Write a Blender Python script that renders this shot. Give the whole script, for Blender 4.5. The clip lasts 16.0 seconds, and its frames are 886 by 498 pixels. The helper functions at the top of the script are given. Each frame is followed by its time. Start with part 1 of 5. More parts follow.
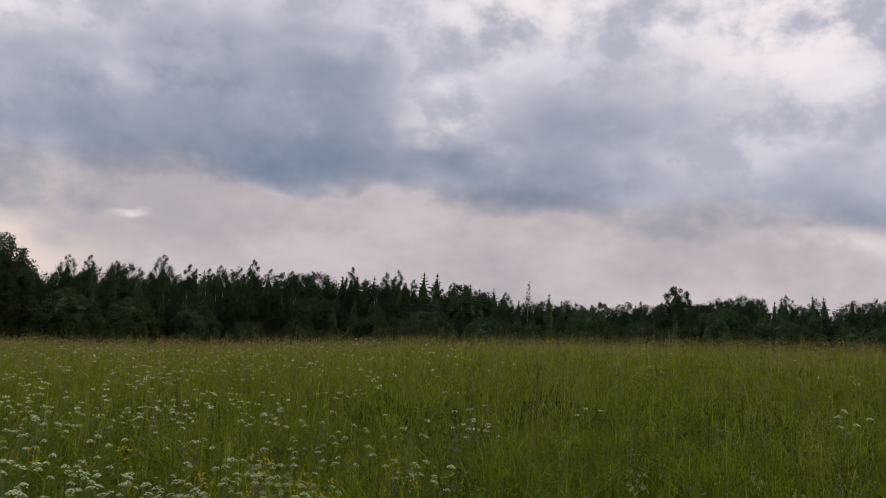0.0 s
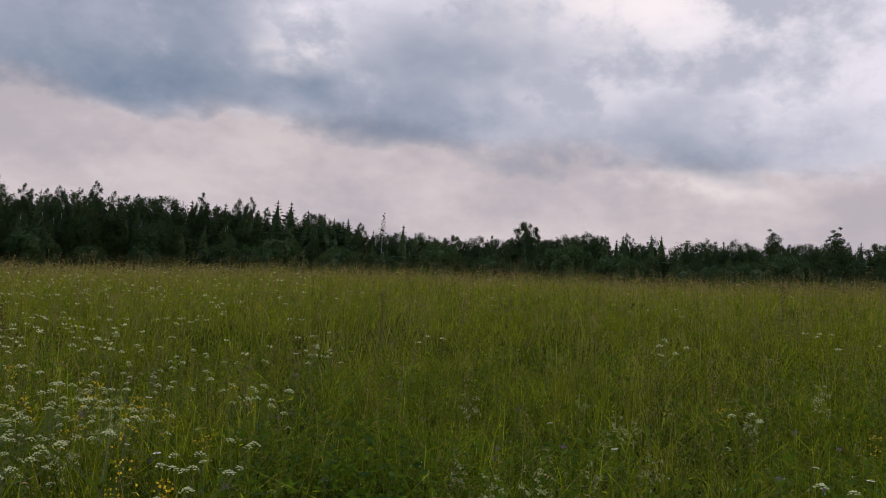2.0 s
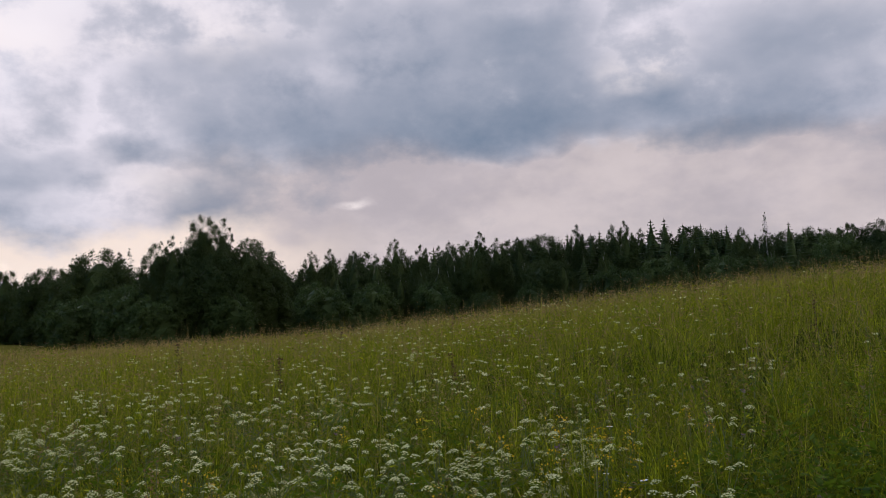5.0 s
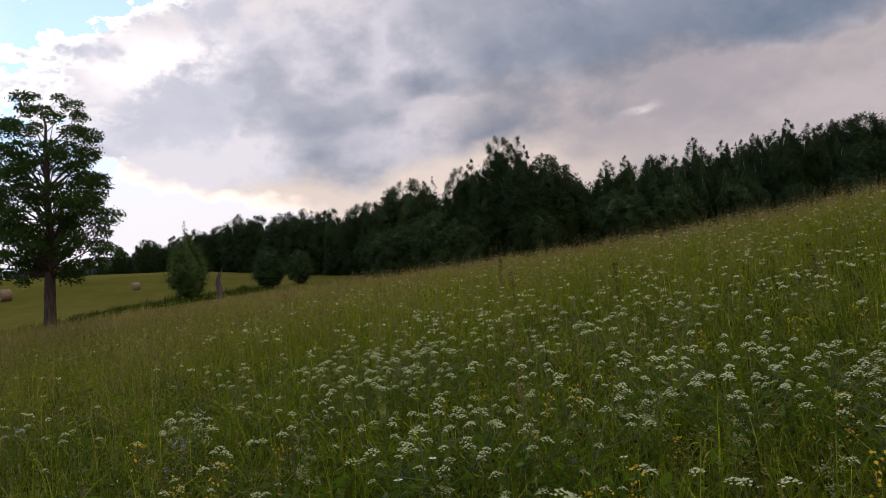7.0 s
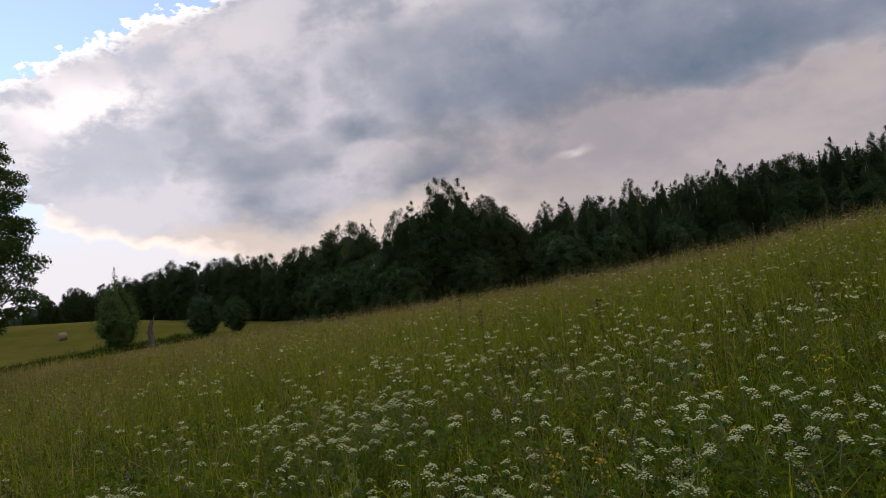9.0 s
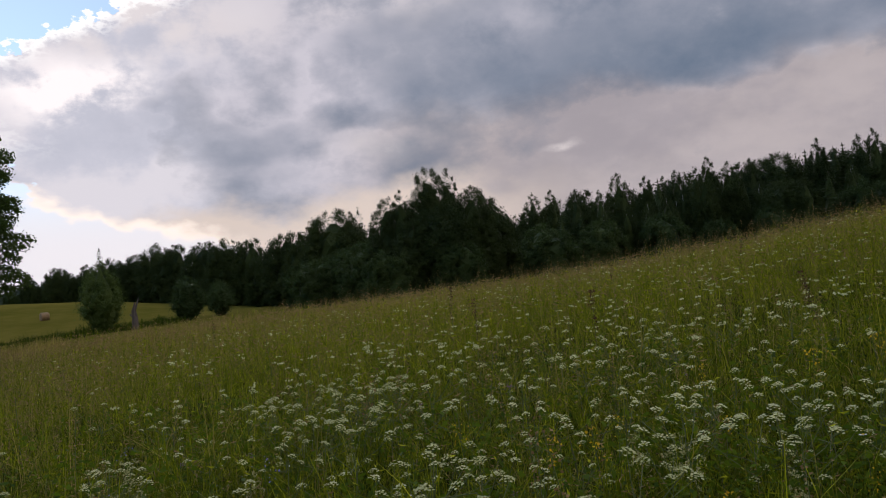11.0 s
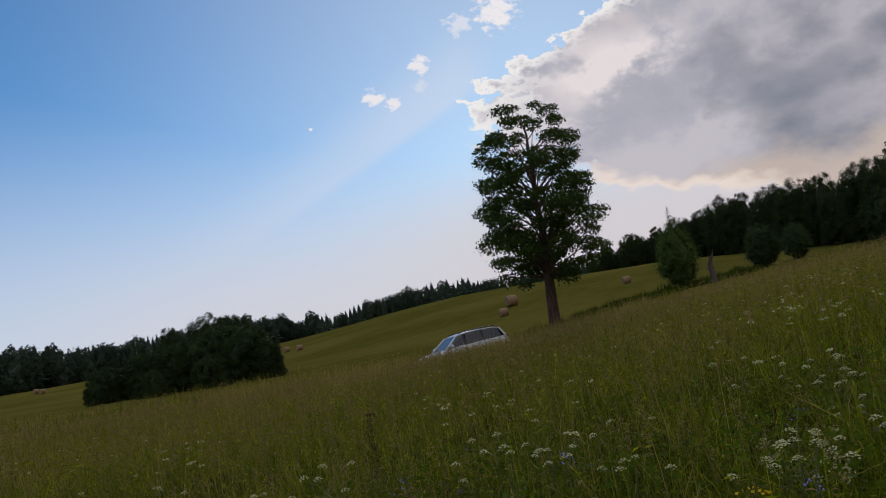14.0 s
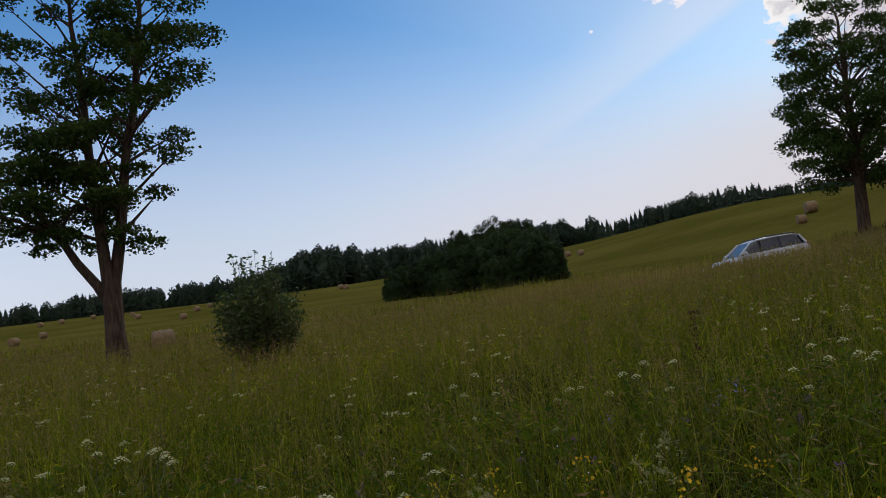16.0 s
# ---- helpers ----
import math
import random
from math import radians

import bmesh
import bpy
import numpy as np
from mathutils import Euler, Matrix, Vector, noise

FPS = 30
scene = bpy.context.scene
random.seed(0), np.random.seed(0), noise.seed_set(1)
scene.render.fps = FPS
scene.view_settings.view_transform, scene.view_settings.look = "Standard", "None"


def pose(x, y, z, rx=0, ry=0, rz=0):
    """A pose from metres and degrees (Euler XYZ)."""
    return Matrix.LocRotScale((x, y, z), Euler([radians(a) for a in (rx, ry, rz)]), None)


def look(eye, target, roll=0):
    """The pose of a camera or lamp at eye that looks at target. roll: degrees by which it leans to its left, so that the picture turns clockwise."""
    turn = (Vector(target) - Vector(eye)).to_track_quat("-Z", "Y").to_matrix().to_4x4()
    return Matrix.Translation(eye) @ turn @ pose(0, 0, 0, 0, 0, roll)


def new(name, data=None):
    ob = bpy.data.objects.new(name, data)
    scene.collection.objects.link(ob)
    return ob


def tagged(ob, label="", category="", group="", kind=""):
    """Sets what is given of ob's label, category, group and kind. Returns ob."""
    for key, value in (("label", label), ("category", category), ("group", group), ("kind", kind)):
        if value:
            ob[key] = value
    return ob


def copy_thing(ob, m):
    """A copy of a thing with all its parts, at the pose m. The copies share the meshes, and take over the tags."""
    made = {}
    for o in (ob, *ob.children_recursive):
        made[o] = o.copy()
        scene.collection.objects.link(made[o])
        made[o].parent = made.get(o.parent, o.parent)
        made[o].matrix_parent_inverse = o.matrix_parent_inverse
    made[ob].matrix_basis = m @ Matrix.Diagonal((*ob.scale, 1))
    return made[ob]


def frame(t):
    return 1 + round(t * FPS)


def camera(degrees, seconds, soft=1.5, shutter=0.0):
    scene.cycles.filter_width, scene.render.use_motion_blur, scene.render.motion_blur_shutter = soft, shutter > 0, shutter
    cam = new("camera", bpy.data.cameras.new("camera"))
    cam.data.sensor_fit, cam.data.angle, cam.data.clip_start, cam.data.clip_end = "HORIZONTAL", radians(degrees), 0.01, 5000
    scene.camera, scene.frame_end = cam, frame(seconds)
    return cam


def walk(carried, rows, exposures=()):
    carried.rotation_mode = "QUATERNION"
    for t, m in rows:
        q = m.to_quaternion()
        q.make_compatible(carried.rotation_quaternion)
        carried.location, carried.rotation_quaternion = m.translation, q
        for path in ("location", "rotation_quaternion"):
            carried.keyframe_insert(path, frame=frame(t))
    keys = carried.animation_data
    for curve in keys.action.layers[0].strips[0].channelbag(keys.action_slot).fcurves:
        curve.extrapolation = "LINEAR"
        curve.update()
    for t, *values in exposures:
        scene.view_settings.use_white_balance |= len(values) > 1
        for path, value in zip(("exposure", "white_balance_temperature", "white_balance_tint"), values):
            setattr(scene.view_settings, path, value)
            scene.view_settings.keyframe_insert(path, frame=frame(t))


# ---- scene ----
cam = camera(52.79, 16.0, 0.75)
PATH = [
    (0, 0.000, 0.000, 1.532, 100.65, -3.42, -0.82),
    (0.5, 0.038, -0.003, 1.527, 99.48, -4.29, -4.36),
    (1, 0.081, -0.045, 1.530, 98.57, -4.62, -7.48),
    (1.5, 0.096, -0.036, 1.515, 97.45, -4.03, -9.68),
    (2, 0.095, -0.039, 1.507, 96.82, -3.78, -10.22),
    (2.5, 0.066, -0.029, 1.503, 96.63, -2.54, -7.67),
    (3, -0.010, -0.019, 1.486, 96.88, -1.27, 0.04),
    (3.5, -0.119, 0.052, 1.460, 96.10, -1.08, 5.78),
    (3.7, -0.175, 0.037, 1.464, 96.24, -1.18, 7.39),
    (4.7, -0.310, 0.010, 1.490, 97.60, 1.60, 13.10),
    (5.8, -0.446, -0.071, 1.517, 98.78, 4.75, 19.28),
    (6, -0.511, 0.014, 1.507, 98.25, 5.01, 21.56),
    (6.5, -0.718, 0.253, 1.490, 97.03, 6.04, 27.49),
    (7, -0.884, 0.406, 1.482, 93.88, 6.22, 33.64),
    (7.5, -1.075, 0.512, 1.481, 93.45, 4.53, 36.93),
    (8, -1.324, 0.675, 1.492, 95.68, 7.14, 38.64),
    (8.5, -1.474, 0.829, 1.494, 95.34, 7.31, 35.59),
    (9, -1.605, 1.044, 1.520, 96.21, 7.39, 29.66),
    (9.2, -1.618, 1.068, 1.532, 96.49, 6.55, 27.33),
    (10.2, -1.640, 1.000, 1.510, 96.20, 5.60, 24.20),
    (11.3, -1.699, 0.919, 1.482, 94.59, 5.88, 33.23),
    (11.5, -1.800, 0.983, 1.463, 94.21, 5.74, 37.39),
    (12, -2.051, 1.161, 1.469, 94.94, 7.13, 45.81),
    (12.5, -2.245, 1.227, 1.466, 94.36, 7.08, 50.03),
    (13, -2.530, 1.306, 1.501, 96.57, 7.86, 53.60),
    (13.5, -2.665, 1.331, 1.515, 97.10, 9.82, 58.49),
    (14, -2.839, 1.432, 1.522, 97.83, 10.72, 64.61),
    (14.5, -2.935, 1.478, 1.520, 97.31, 9.43, 71.69),
    (15, -2.970, 1.453, 1.519, 96.61, 9.07, 76.73),
    (15.5, -3.035, 1.374, 1.510, 95.75, 8.47, 79.75),
    (16, -3.218, 1.271, 1.490, 94.79, 8.42, 82.47),
]
walk(cam, [(t, pose(x, y, z, rx, ry, rz)) for t, x, y, z, rx, ry, rz in PATH],
     [(0, -0.05), (1, -0.08), (2, 0.05), (3, 0.1), (3.5, 0.2), (6, -0.2), (6.5, -0.28), (7, -0.18), (7.5, -0.15), (8, -0.5), (8.5, -0.4), (9, -0.3),
      (11.5, -0.35), (12, -0.65), (12.5, -0.68), (13.2, -0.8), (14, -0.8), (14.5, -0.9), (15.5, -0.78), (16, -0.68)])
EYE = 1.5

# ---------------------------------------------------------------- sky and sun


def node(tree, kind, *inputs, operation="", interpolation_type="", wave_type="", bands_direction=""):
    """Adds a shader node; inputs by position: sockets, numbers, tuples, or None."""
    n = tree.nodes.new(kind)
    if operation:
        n.operation = operation
    if interpolation_type:
        n.interpolation_type = interpolation_type
    if wave_type:
        n.wave_type, n.bands_direction = wave_type, bands_direction
    for socket, value in zip(n.inputs, inputs):
        if value is None:
            continue
        if isinstance(value, bpy.types.NodeSocket):
            tree.links.new(value, socket)
        else:
            socket.default_value = value
    return n


def maths(tree, op, a, b=0.0, c=0.0):
    return node(tree, "ShaderNodeMath", a, b, c, operation=op).outputs[0]


def ramp01(tree, value, low, high):
    """Smooth step from 0 at low to 1 at high."""
    n = node(tree, "ShaderNodeMapRange", value, low, high, 0.0, 1.0, interpolation_type="SMOOTHSTEP")
    return n.outputs[0]


def mixed(tree, factor, a, b):
    n = tree.nodes.new("ShaderNodeMix")
    n.data_type = "RGBA"
    for socket, value in ((n.inputs[0], factor), (n.inputs[6], a), (n.inputs[7], b)):
        if isinstance(value, bpy.types.NodeSocket):
            tree.links.new(value, socket)
        else:
            socket.default_value = value
    return n.outputs[2]


SUN_AZ, SUN_EL = 56.0, 17.0   # degrees left of straight ahead, degrees up

world = bpy.data.worlds.new("sky")
scene.world = world
world.use_nodes = True
wt = world.node_tree
wt.nodes.clear()
sky = node(wt, "ShaderNodeTexSky")
sky.sky_type, sky.sun_disc, sky.sun_elevation, sky.sun_rotation = "NISHITA", False, radians(SUN_EL), radians(-SUN_AZ)
sky.altitude, sky.air_density, sky.dust_density, sky.ozone_density = 150.0, 1.0, 0.2, 1.6
way = node(wt, "ShaderNodeTexCoord").outputs["Generated"]
sep = node(wt, "ShaderNodeSeparateXYZ", way)
az = maths(wt, "MULTIPLY", maths(wt, "ARCTAN2", maths(wt, "MULTIPLY", sep.outputs[0], -1.0), sep.outputs[1]), 57.2958)
el = maths(wt, "MULTIPLY", maths(wt, "ARCSINE", sep.outputs[2]), 57.2958)
flat = node(wt, "ShaderNodeCombineXYZ", maths(wt, "MULTIPLY", az, 0.075), maths(wt, "MULTIPLY", el, 0.125), 0.0).outputs[0]
fine = node(wt, "ShaderNodeTexNoise", flat, None, 1.9, 5.0, 0.42, 2.1, 0.0, 0.5).outputs[0]
broad = node(wt, "ShaderNodeTexNoise", flat, None, 0.9, 3.0, 0.5, 2.0, 0.0, 0.4).outputs[0]
wisp = node(wt, "ShaderNodeTexNoise", flat, None, 8.0, 5.0, 0.52, 2.0, 0.0, 0.2).outputs[0]
fine0 = maths(wt, "SUBTRACT", fine, 0.5)
broad0 = maths(wt, "SUBTRACT", broad, 0.5)
wisp0 = maths(wt, "SUBTRACT", wisp, 0.5)


turb = node(wt, "ShaderNodeTexNoise", flat, None, 2.0, 2.5, 0.45, 2.1, 0.0, 0.0).outputs[1]
turb2 = node(wt, "ShaderNodeTexNoise", flat, None, 6.5, 3.0, 0.5, 2.1, 0.0, 0.0).outputs[1]
bent = node(wt, "ShaderNodeSeparateXYZ", turb)
bent2 = node(wt, "ShaderNodeSeparateXYZ", turb2)


def warped(value, k, amount):
    big = maths(wt, "MULTIPLY", maths(wt, "SUBTRACT", bent.outputs[k], 0.5), amount)
    small_ = maths(wt, "MULTIPLY", maths(wt, "SUBTRACT", bent2.outputs[k], 0.5), amount * 0.22)
    return maths(wt, "ADD", value, maths(wt, "ADD", big, small_))


AZ_C, EL_C = warped(az, 0, 6.0), warped(el, 1, 3.6)
scraps = node(wt, "ShaderNodeTexNoise", flat, None, 20.0, 3.0, 0.5, 2.1, 0.0, 0.0).outputs[0]
scraps0 = maths(wt, "SUBTRACT", scraps, 0.5)


def most(*values):
    out = values[0]
    for v in values[1:]:
        out = maths(wt, "MAXIMUM", out, v)
    return out


def plus(*values):
    out = values[0]
    for v in values[1:]:
        out = maths(wt, "ADD", out, v)
    return out


def times_(a, b):
    return maths(wt, "MULTIPLY", a, b)


def less(a, b):
    return maths(wt, "SUBTRACT", a, b)


def mass(a, e, wide, above, under_, strength, soft_edge=1.9):
    """A cloud mass: strength in its middle, fading out softly above and sooner below its base."""
    u = maths(wt, "DIVIDE", less(AZ_C, a), wide)
    v = less(EL_C, e)
    v = most(maths(wt, "DIVIDE", v, above), maths(wt, "DIVIDE", v, -under_))
    r = maths(wt, "SQRT", plus(times_(u, u), times_(v, v)))
    return times_(ramp01(wt, r, soft_edge, 0.15), strength)


# the cloud deck ends over the clear evening sky on one side, with a ragged bright rim
edge = plus(58.2, times_(most(less(el, 17.4), 0.0), -2.7), times_(most(less(15.0, el), 0.0), -0.95))
inside = plus(less(edge, az), times_(fine0, 9.0), times_(wisp0, 11.0), times_(scraps0, 5.0))
foot = plus(-5.2, times_(az, 0.285))
under = ramp01(wt, plus(less(el, foot), times_(fine0, 3.0), times_(wisp0, 2.2)), -0.15, 0.45)
low_side = ramp01(wt, az, 45.0, 34.0)
deck = times_(ramp01(wt, inside, -0.3, 0.6), most(under, low_side))
rim = times_(times_(ramp01(wt, inside, 4.2, 0.4), ramp01(wt, el, 12.0, 15.0)), ramp01(wt, plus(wisp, times_(scraps0, 0.5)), 0.30, 0.52))
foot_rim = times_(ramp01(wt, plus(less(el, foot), times_(fine0, 3.0), times_(wisp0, 2.2)), 1.3, 0.2), times_(ramp01(wt, az, 38.0, 45.0), 0.9))

# dark masses of the deck: bearing, height, half width, reach above, reach below, depth of tone
masses = plus(mass(24.6, 15.6, 6.5, 5.0, 2.0, 0.75), mass(26.5, 17.0, 6.0, 3.0, 2.4, 0.20), mass(23.4, 14.4, 5.0, 2.0, 0.9, 0.45),
              mass(16.8, 20.5, 2.8, 5.4, 4.0, 0.62), mass(10.6, 17.0, 4.6, 6.0, 2.6, 0.95), mass(12.0, 14.9, 3.2, 2.6, 0.9, 0.65),
              mass(6.0, 19.6, 3.2, 4.6, 3.2, 0.50), mass(3.4, 15.2, 7.6, 2.6, 1.1, 0.80), mass(-3.6, 14.4, 6.2, 2.4, 0.9, 0.70),
              mass(-8.6, 16.4, 6.4, 3.6, 1.8, 0.48), mass(-13.0, 19.8, 7.5, 3.4, 2.8, 0.42), mass(-20.5, 13.2, 8.0, 2.8, 1.1, 0.52),
              mass(-29.0, 13.6, 6.0, 2.6, 1.5, 0.5), mass(33.0, 18.6, 6.0, 2.2, 2.0, 0.12))
small_masses = plus(mass(40.6, 12.7, 6.0, 1.2, 0.8, 0.70), mass(40.8, 9.4, 3.0, 2.2, 1.9, 0.60), mass(43.6, 15.2, 2.0, 1.8, 1.4, 0.55), mass(32.6, 14.0, 1.5, 0.8, 0.7, 0.75),
                    mass(30.0, 11.0, 1.9, 1.4, 1.0, 0.70), mass(35.5, 9.9, 5.0, 2.2, 1.4, 0.30), mass(25.0, 11.2, 5.0, 1.6, 1.4, 0.45))
field = plus(masses, small_masses)
billow = node(wt, "ShaderNodeTexNoise", node(wt, "ShaderNodeCombineXYZ", times_(az, 0.10), times_(el, 0.135), 4.0).outputs[0], None, 2.4, 6.0, 0.56, 2.1, 0.0, 0.0).outputs[0]
billow0 = less(billow, 0.5)
dark = maths(wt, "MINIMUM", maths(wt, "MAXIMUM", plus(times_(field, 0.52), times_(billow0, times_(plus(field, 0.45), 1.25)), times_(broad0, 0.2), -0.10), 0.0), 1.3)
dark = maths(wt, "DIVIDE", dark, plus(dark, 0.42))
bright = most(mass(0.2, 18.2, 2.2, 1.6, 1.2, 0.6), mass(-22.0, 24.4, 8.0, 5.0, 4.0, 0.9), mass(-5.0, 26.0, 6.0, 3.0, 2.0, 0.75),
              mass(19.4, 10.8, 1.1, 0.42, 0.3, 0.8), mass(45.0, 20.6, 6.0, 3.0, 1.8, 0.7), mass(32.0, 11.9, 1.8, 0.7, 0.5, 0.5), mass(-17.0, 17.0, 2.6, 1.6, 1.2, 0.35),
              mass(-26.0, 11.4, 5.0, 0.8, 0.6, 0.4), mass(31.0, 21.5, 6.0, 2.0, 1.4, 0.4))
bright = times_(bright, ramp01(wt, plus(billow, times_(fine0, 0.4)), 0.34, 0.58))
tone = plus(times_(fine, 0.35), times_(billow, 0.60), times_(broad, 0.25), times_(ramp01(wt, az, 25.0, 36.0), 0.08))
light_cloud = mixed(wt, ramp01(wt, tone, 0.47, 0.72), (0.46, 0.47, 0.56, 1), (0.78, 0.74, 0.83, 1))
light_cloud = mixed(wt, times_(ramp01(wt, plus(az, times_(fine0, 16.0)), 37.0, 48.0), 0.75), light_cloud, mixed(wt, ramp01(wt, plus(billow, times_(fine0, 0.6)), 0.36, 0.62), (0.76, 0.76, 0.88, 1), (0.98, 0.93, 1.0, 1)))
# below the base of the heavy clouds the far deck is pale and faintly warm
base = plus(14.6, times_(most(less(-8.0, az), 0.0), -0.08))
over = plus(less(el, base), times_(fine0, 4.0), times_(wisp0, 1.4))
pale = times_(ramp01(wt, over, 0.8, -1.2), ramp01(wt, az, 38.0, 25.0))
light_cloud = mixed(wt, times_(pale, 0.85), light_cloud, mixed(wt, ramp01(wt, plus(broad, times_(wisp0, 0.3)), 0.36, 0.62), (0.47, 0.415, 0.445, 1), (0.60, 0.52, 0.525, 1)))
cloud = mixed(wt, times_(dark, 1.22), light_cloud, (0.130, 0.192, 0.290, 1))
cloud = mixed(wt, times_(bright, 0.9), cloud, (1.0, 0.90, 0.90, 1))
peach = times_(times_(ramp01(wt, plus(el, times_(fine0, 7.0), times_(wisp0, 2.0)), 10.6, 8.0), ramp01(wt, az, 16.0, 28.0)), 0.88)
cloud = mixed(wt, peach, cloud, (0.95, 0.79, 0.70, 1))
thin_spot = times_(mass(50.2, 16.5, 3.4, 1.9, 1.5, 1.3), ramp01(wt, plus(billow, times_(fine0, 0.5)), 0.30, 0.52))
cloud = mixed(wt, maths(wt, "MINIMUM", thin_spot, 0.9), cloud, (1.38, 1.26, 1.27, 1))
cloud = mixed(wt, foot_rim, cloud, (1.48, 1.26, 1.13, 1))
cloud = mixed(wt, rim, cloud, (1.5, 1.46, 1.45, 1))
# clear part: sky with a milky haze that grows to the horizon and to the hidden sun
clear = node(wt, "ShaderNodeVectorMath", sky.outputs[0], (0.080, 0.136, 0.188), operation="MULTIPLY").outputs[0]
haze = times_(ramp01(wt, el, 22.0, 3.0), 0.88)
glow = times_(ramp01(wt, az, 92.0, 54.0), 0.42)
clear = mixed(wt, most(haze, glow), clear, (1.06, 1.09, 1.24, 1))


def scrap(a, e, size):
    """A small torn white cloud."""
    u, v = maths(wt, "DIVIDE", less(az, a), size * 1.3), maths(wt, "DIVIDE", less(el, e), size)
    r = maths(wt, "SQRT", plus(times_(u, u), times_(v, v)))
    return ramp01(wt, plus(r, times_(less(scraps, 0.5), 2.4)), 1.0, 0.35)


small = most(scrap(65.8, 17.9, 0.62), scrap(64.6, 17.4, 0.5), scrap(62.4, 19.4, 0.62), times_(scrap(62.6, 18.1, 0.5), 0.4), scrap(56.7, 21.6, 1.3), times_(scrap(59.3, 21.4, 0.8), 0.6), times_(scrap(70.2, 16.6, 0.11), 0.8))
clear = mixed(wt, small, clear, (1.45, 1.4, 1.46, 1))
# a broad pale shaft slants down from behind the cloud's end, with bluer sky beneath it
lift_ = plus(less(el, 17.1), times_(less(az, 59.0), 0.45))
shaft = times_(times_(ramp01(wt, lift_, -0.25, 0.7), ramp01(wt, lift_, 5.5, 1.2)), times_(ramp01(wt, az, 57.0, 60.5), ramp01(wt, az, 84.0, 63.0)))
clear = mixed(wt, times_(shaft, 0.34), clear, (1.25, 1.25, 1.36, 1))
low_glow = times_(ramp01(wt, el, 14.5, 7.0), ramp01(wt, az, 74.0, 54.0))
clear = mixed(wt, times_(low_glow, 0.75), clear, (1.12, 1.02, 1.02, 1))
clear = mixed(wt, times_(times_(ramp01(wt, el, 13.0, 4.0), ramp01(wt, az, 94.0, 74.0)), 0.6), clear, (1.14, 1.05, 1.12, 1))
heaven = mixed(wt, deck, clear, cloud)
below = mixed(wt, ramp01(wt, el, 0.0, -2.0), heaven, (0.05, 0.06, 0.03, 1))
# high overhead the clouds are lit more fully; unseen sky behind is raised as meadow fill light
away = node(wt, "ShaderNodeVectorMath", way, (-0.05, -0.96, 0.28), operation="DOT_PRODUCT").outputs["Value"]
gain = plus(1.0, times_(ramp01(wt, el, 27.0, 65.0), 1.1), times_(ramp01(wt, away, 0.2, 0.95), 0.5))
back = node(wt, "ShaderNodeBackground", below, gain)
wt.links.new(back.outputs[0], node(wt, "ShaderNodeOutputWorld").inputs[0])

sun_data = bpy.data.lights.new("sun", "SUN")
sun_data.energy, sun_data.angle, sun_data.color = 1.15, radians(14), (1.0, 0.9, 0.78)
sun = new("sun", sun_data)
sa, se = radians(SUN_AZ), radians(SUN_EL)
sun.matrix_world = look((-math.sin(sa) * math.cos(se) * 50, math.cos(sa) * math.cos(se) * 50, math.sin(se) * 50), (0, 0, 0))

# ---------------------------------------------------------------- materials


def material(name):
    m = bpy.data.materials.new(name)
    m.use_nodes = True
    t = m.node_tree
    t.nodes.clear()
    return m, t


def finish(t, shader, bump=None):
    t.links.new(shader, node(t, "ShaderNodeOutputMaterial").inputs[0])


def principled(t, colour, rough=0.6, metal=0.0, normal=None, gloss=0.5, **more):
    p = t.nodes.new("ShaderNodeBsdfPrincipled")
    for key, value in (("Base Color", colour), ("Roughness", rough), ("Metallic", metal), ("Normal", normal), ("Specular IOR Level", gloss), *more.items()):
        if value is None:
            continue
        if isinstance(value, bpy.types.NodeSocket):
            t.links.new(value, p.inputs[key])
        else:
            p.inputs[key].default_value = value
    return p.outputs[0]


def noise_at(t, scale, detail=4.0, rough=0.55, world_space=True, stretch=None):
    v = node(t, "ShaderNodeNewGeometry").outputs["Position"] if world_space else node(t, "ShaderNodeTexCoord").outputs["Object"]
    if stretch:
        v = node(t, "ShaderNodeVectorMath", v, stretch, operation="MULTIPLY").outputs[0]
    return node(t, "ShaderNodeTexNoise", v, None, scale, detail, rough).outputs[0]


def bumped(t, height, strength=0.4, distance=0.02):
    n = node(t, "ShaderNodeBump")
    n.inputs["Strength"].default_value, n.inputs["Distance"].default_value = strength, distance
    t.links.new(height, n.inputs["Height"])
    return n.outputs[0]


def leafy(name, dark, bright, through_colour, rough=0.55, part_through=0.3, patch=0.35, skew=1.0, each=0.48, wide=0.37, whole=0.15):
    """Thin green growth: varies from piece to piece and in broad patches, lets some light through."""
    m, t = material(name)
    island = node(t, "ShaderNodeNewGeometry").outputs["Random Per Island"]
    thing = node(t, "ShaderNodeObjectInfo").outputs["Random"]
    broad = noise_at(t, patch, 3.0)
    f = maths(t, "ADD", maths(t, "MULTIPLY", island, each), maths(t, "MULTIPLY", ramp01(t, broad, 0.32, 0.68), wide))
    f = maths(t, "ADD", f, maths(t, "MULTIPLY", thing, whole))
    if skew != 1.0:
        f = maths(t, "POWER", f, skew)
    colour = mixed(t, f, (*dark, 1), (*bright, 1))
    front = principled(t, colour, rough, gloss=0.05)
    thin = node(t, "ShaderNodeBsdfTranslucent", (*through_colour, 1)).outputs[0]
    mix = node(t, "ShaderNodeMixShader", part_through, front, thin)
    finish(t, mix.outputs[0])
    return m


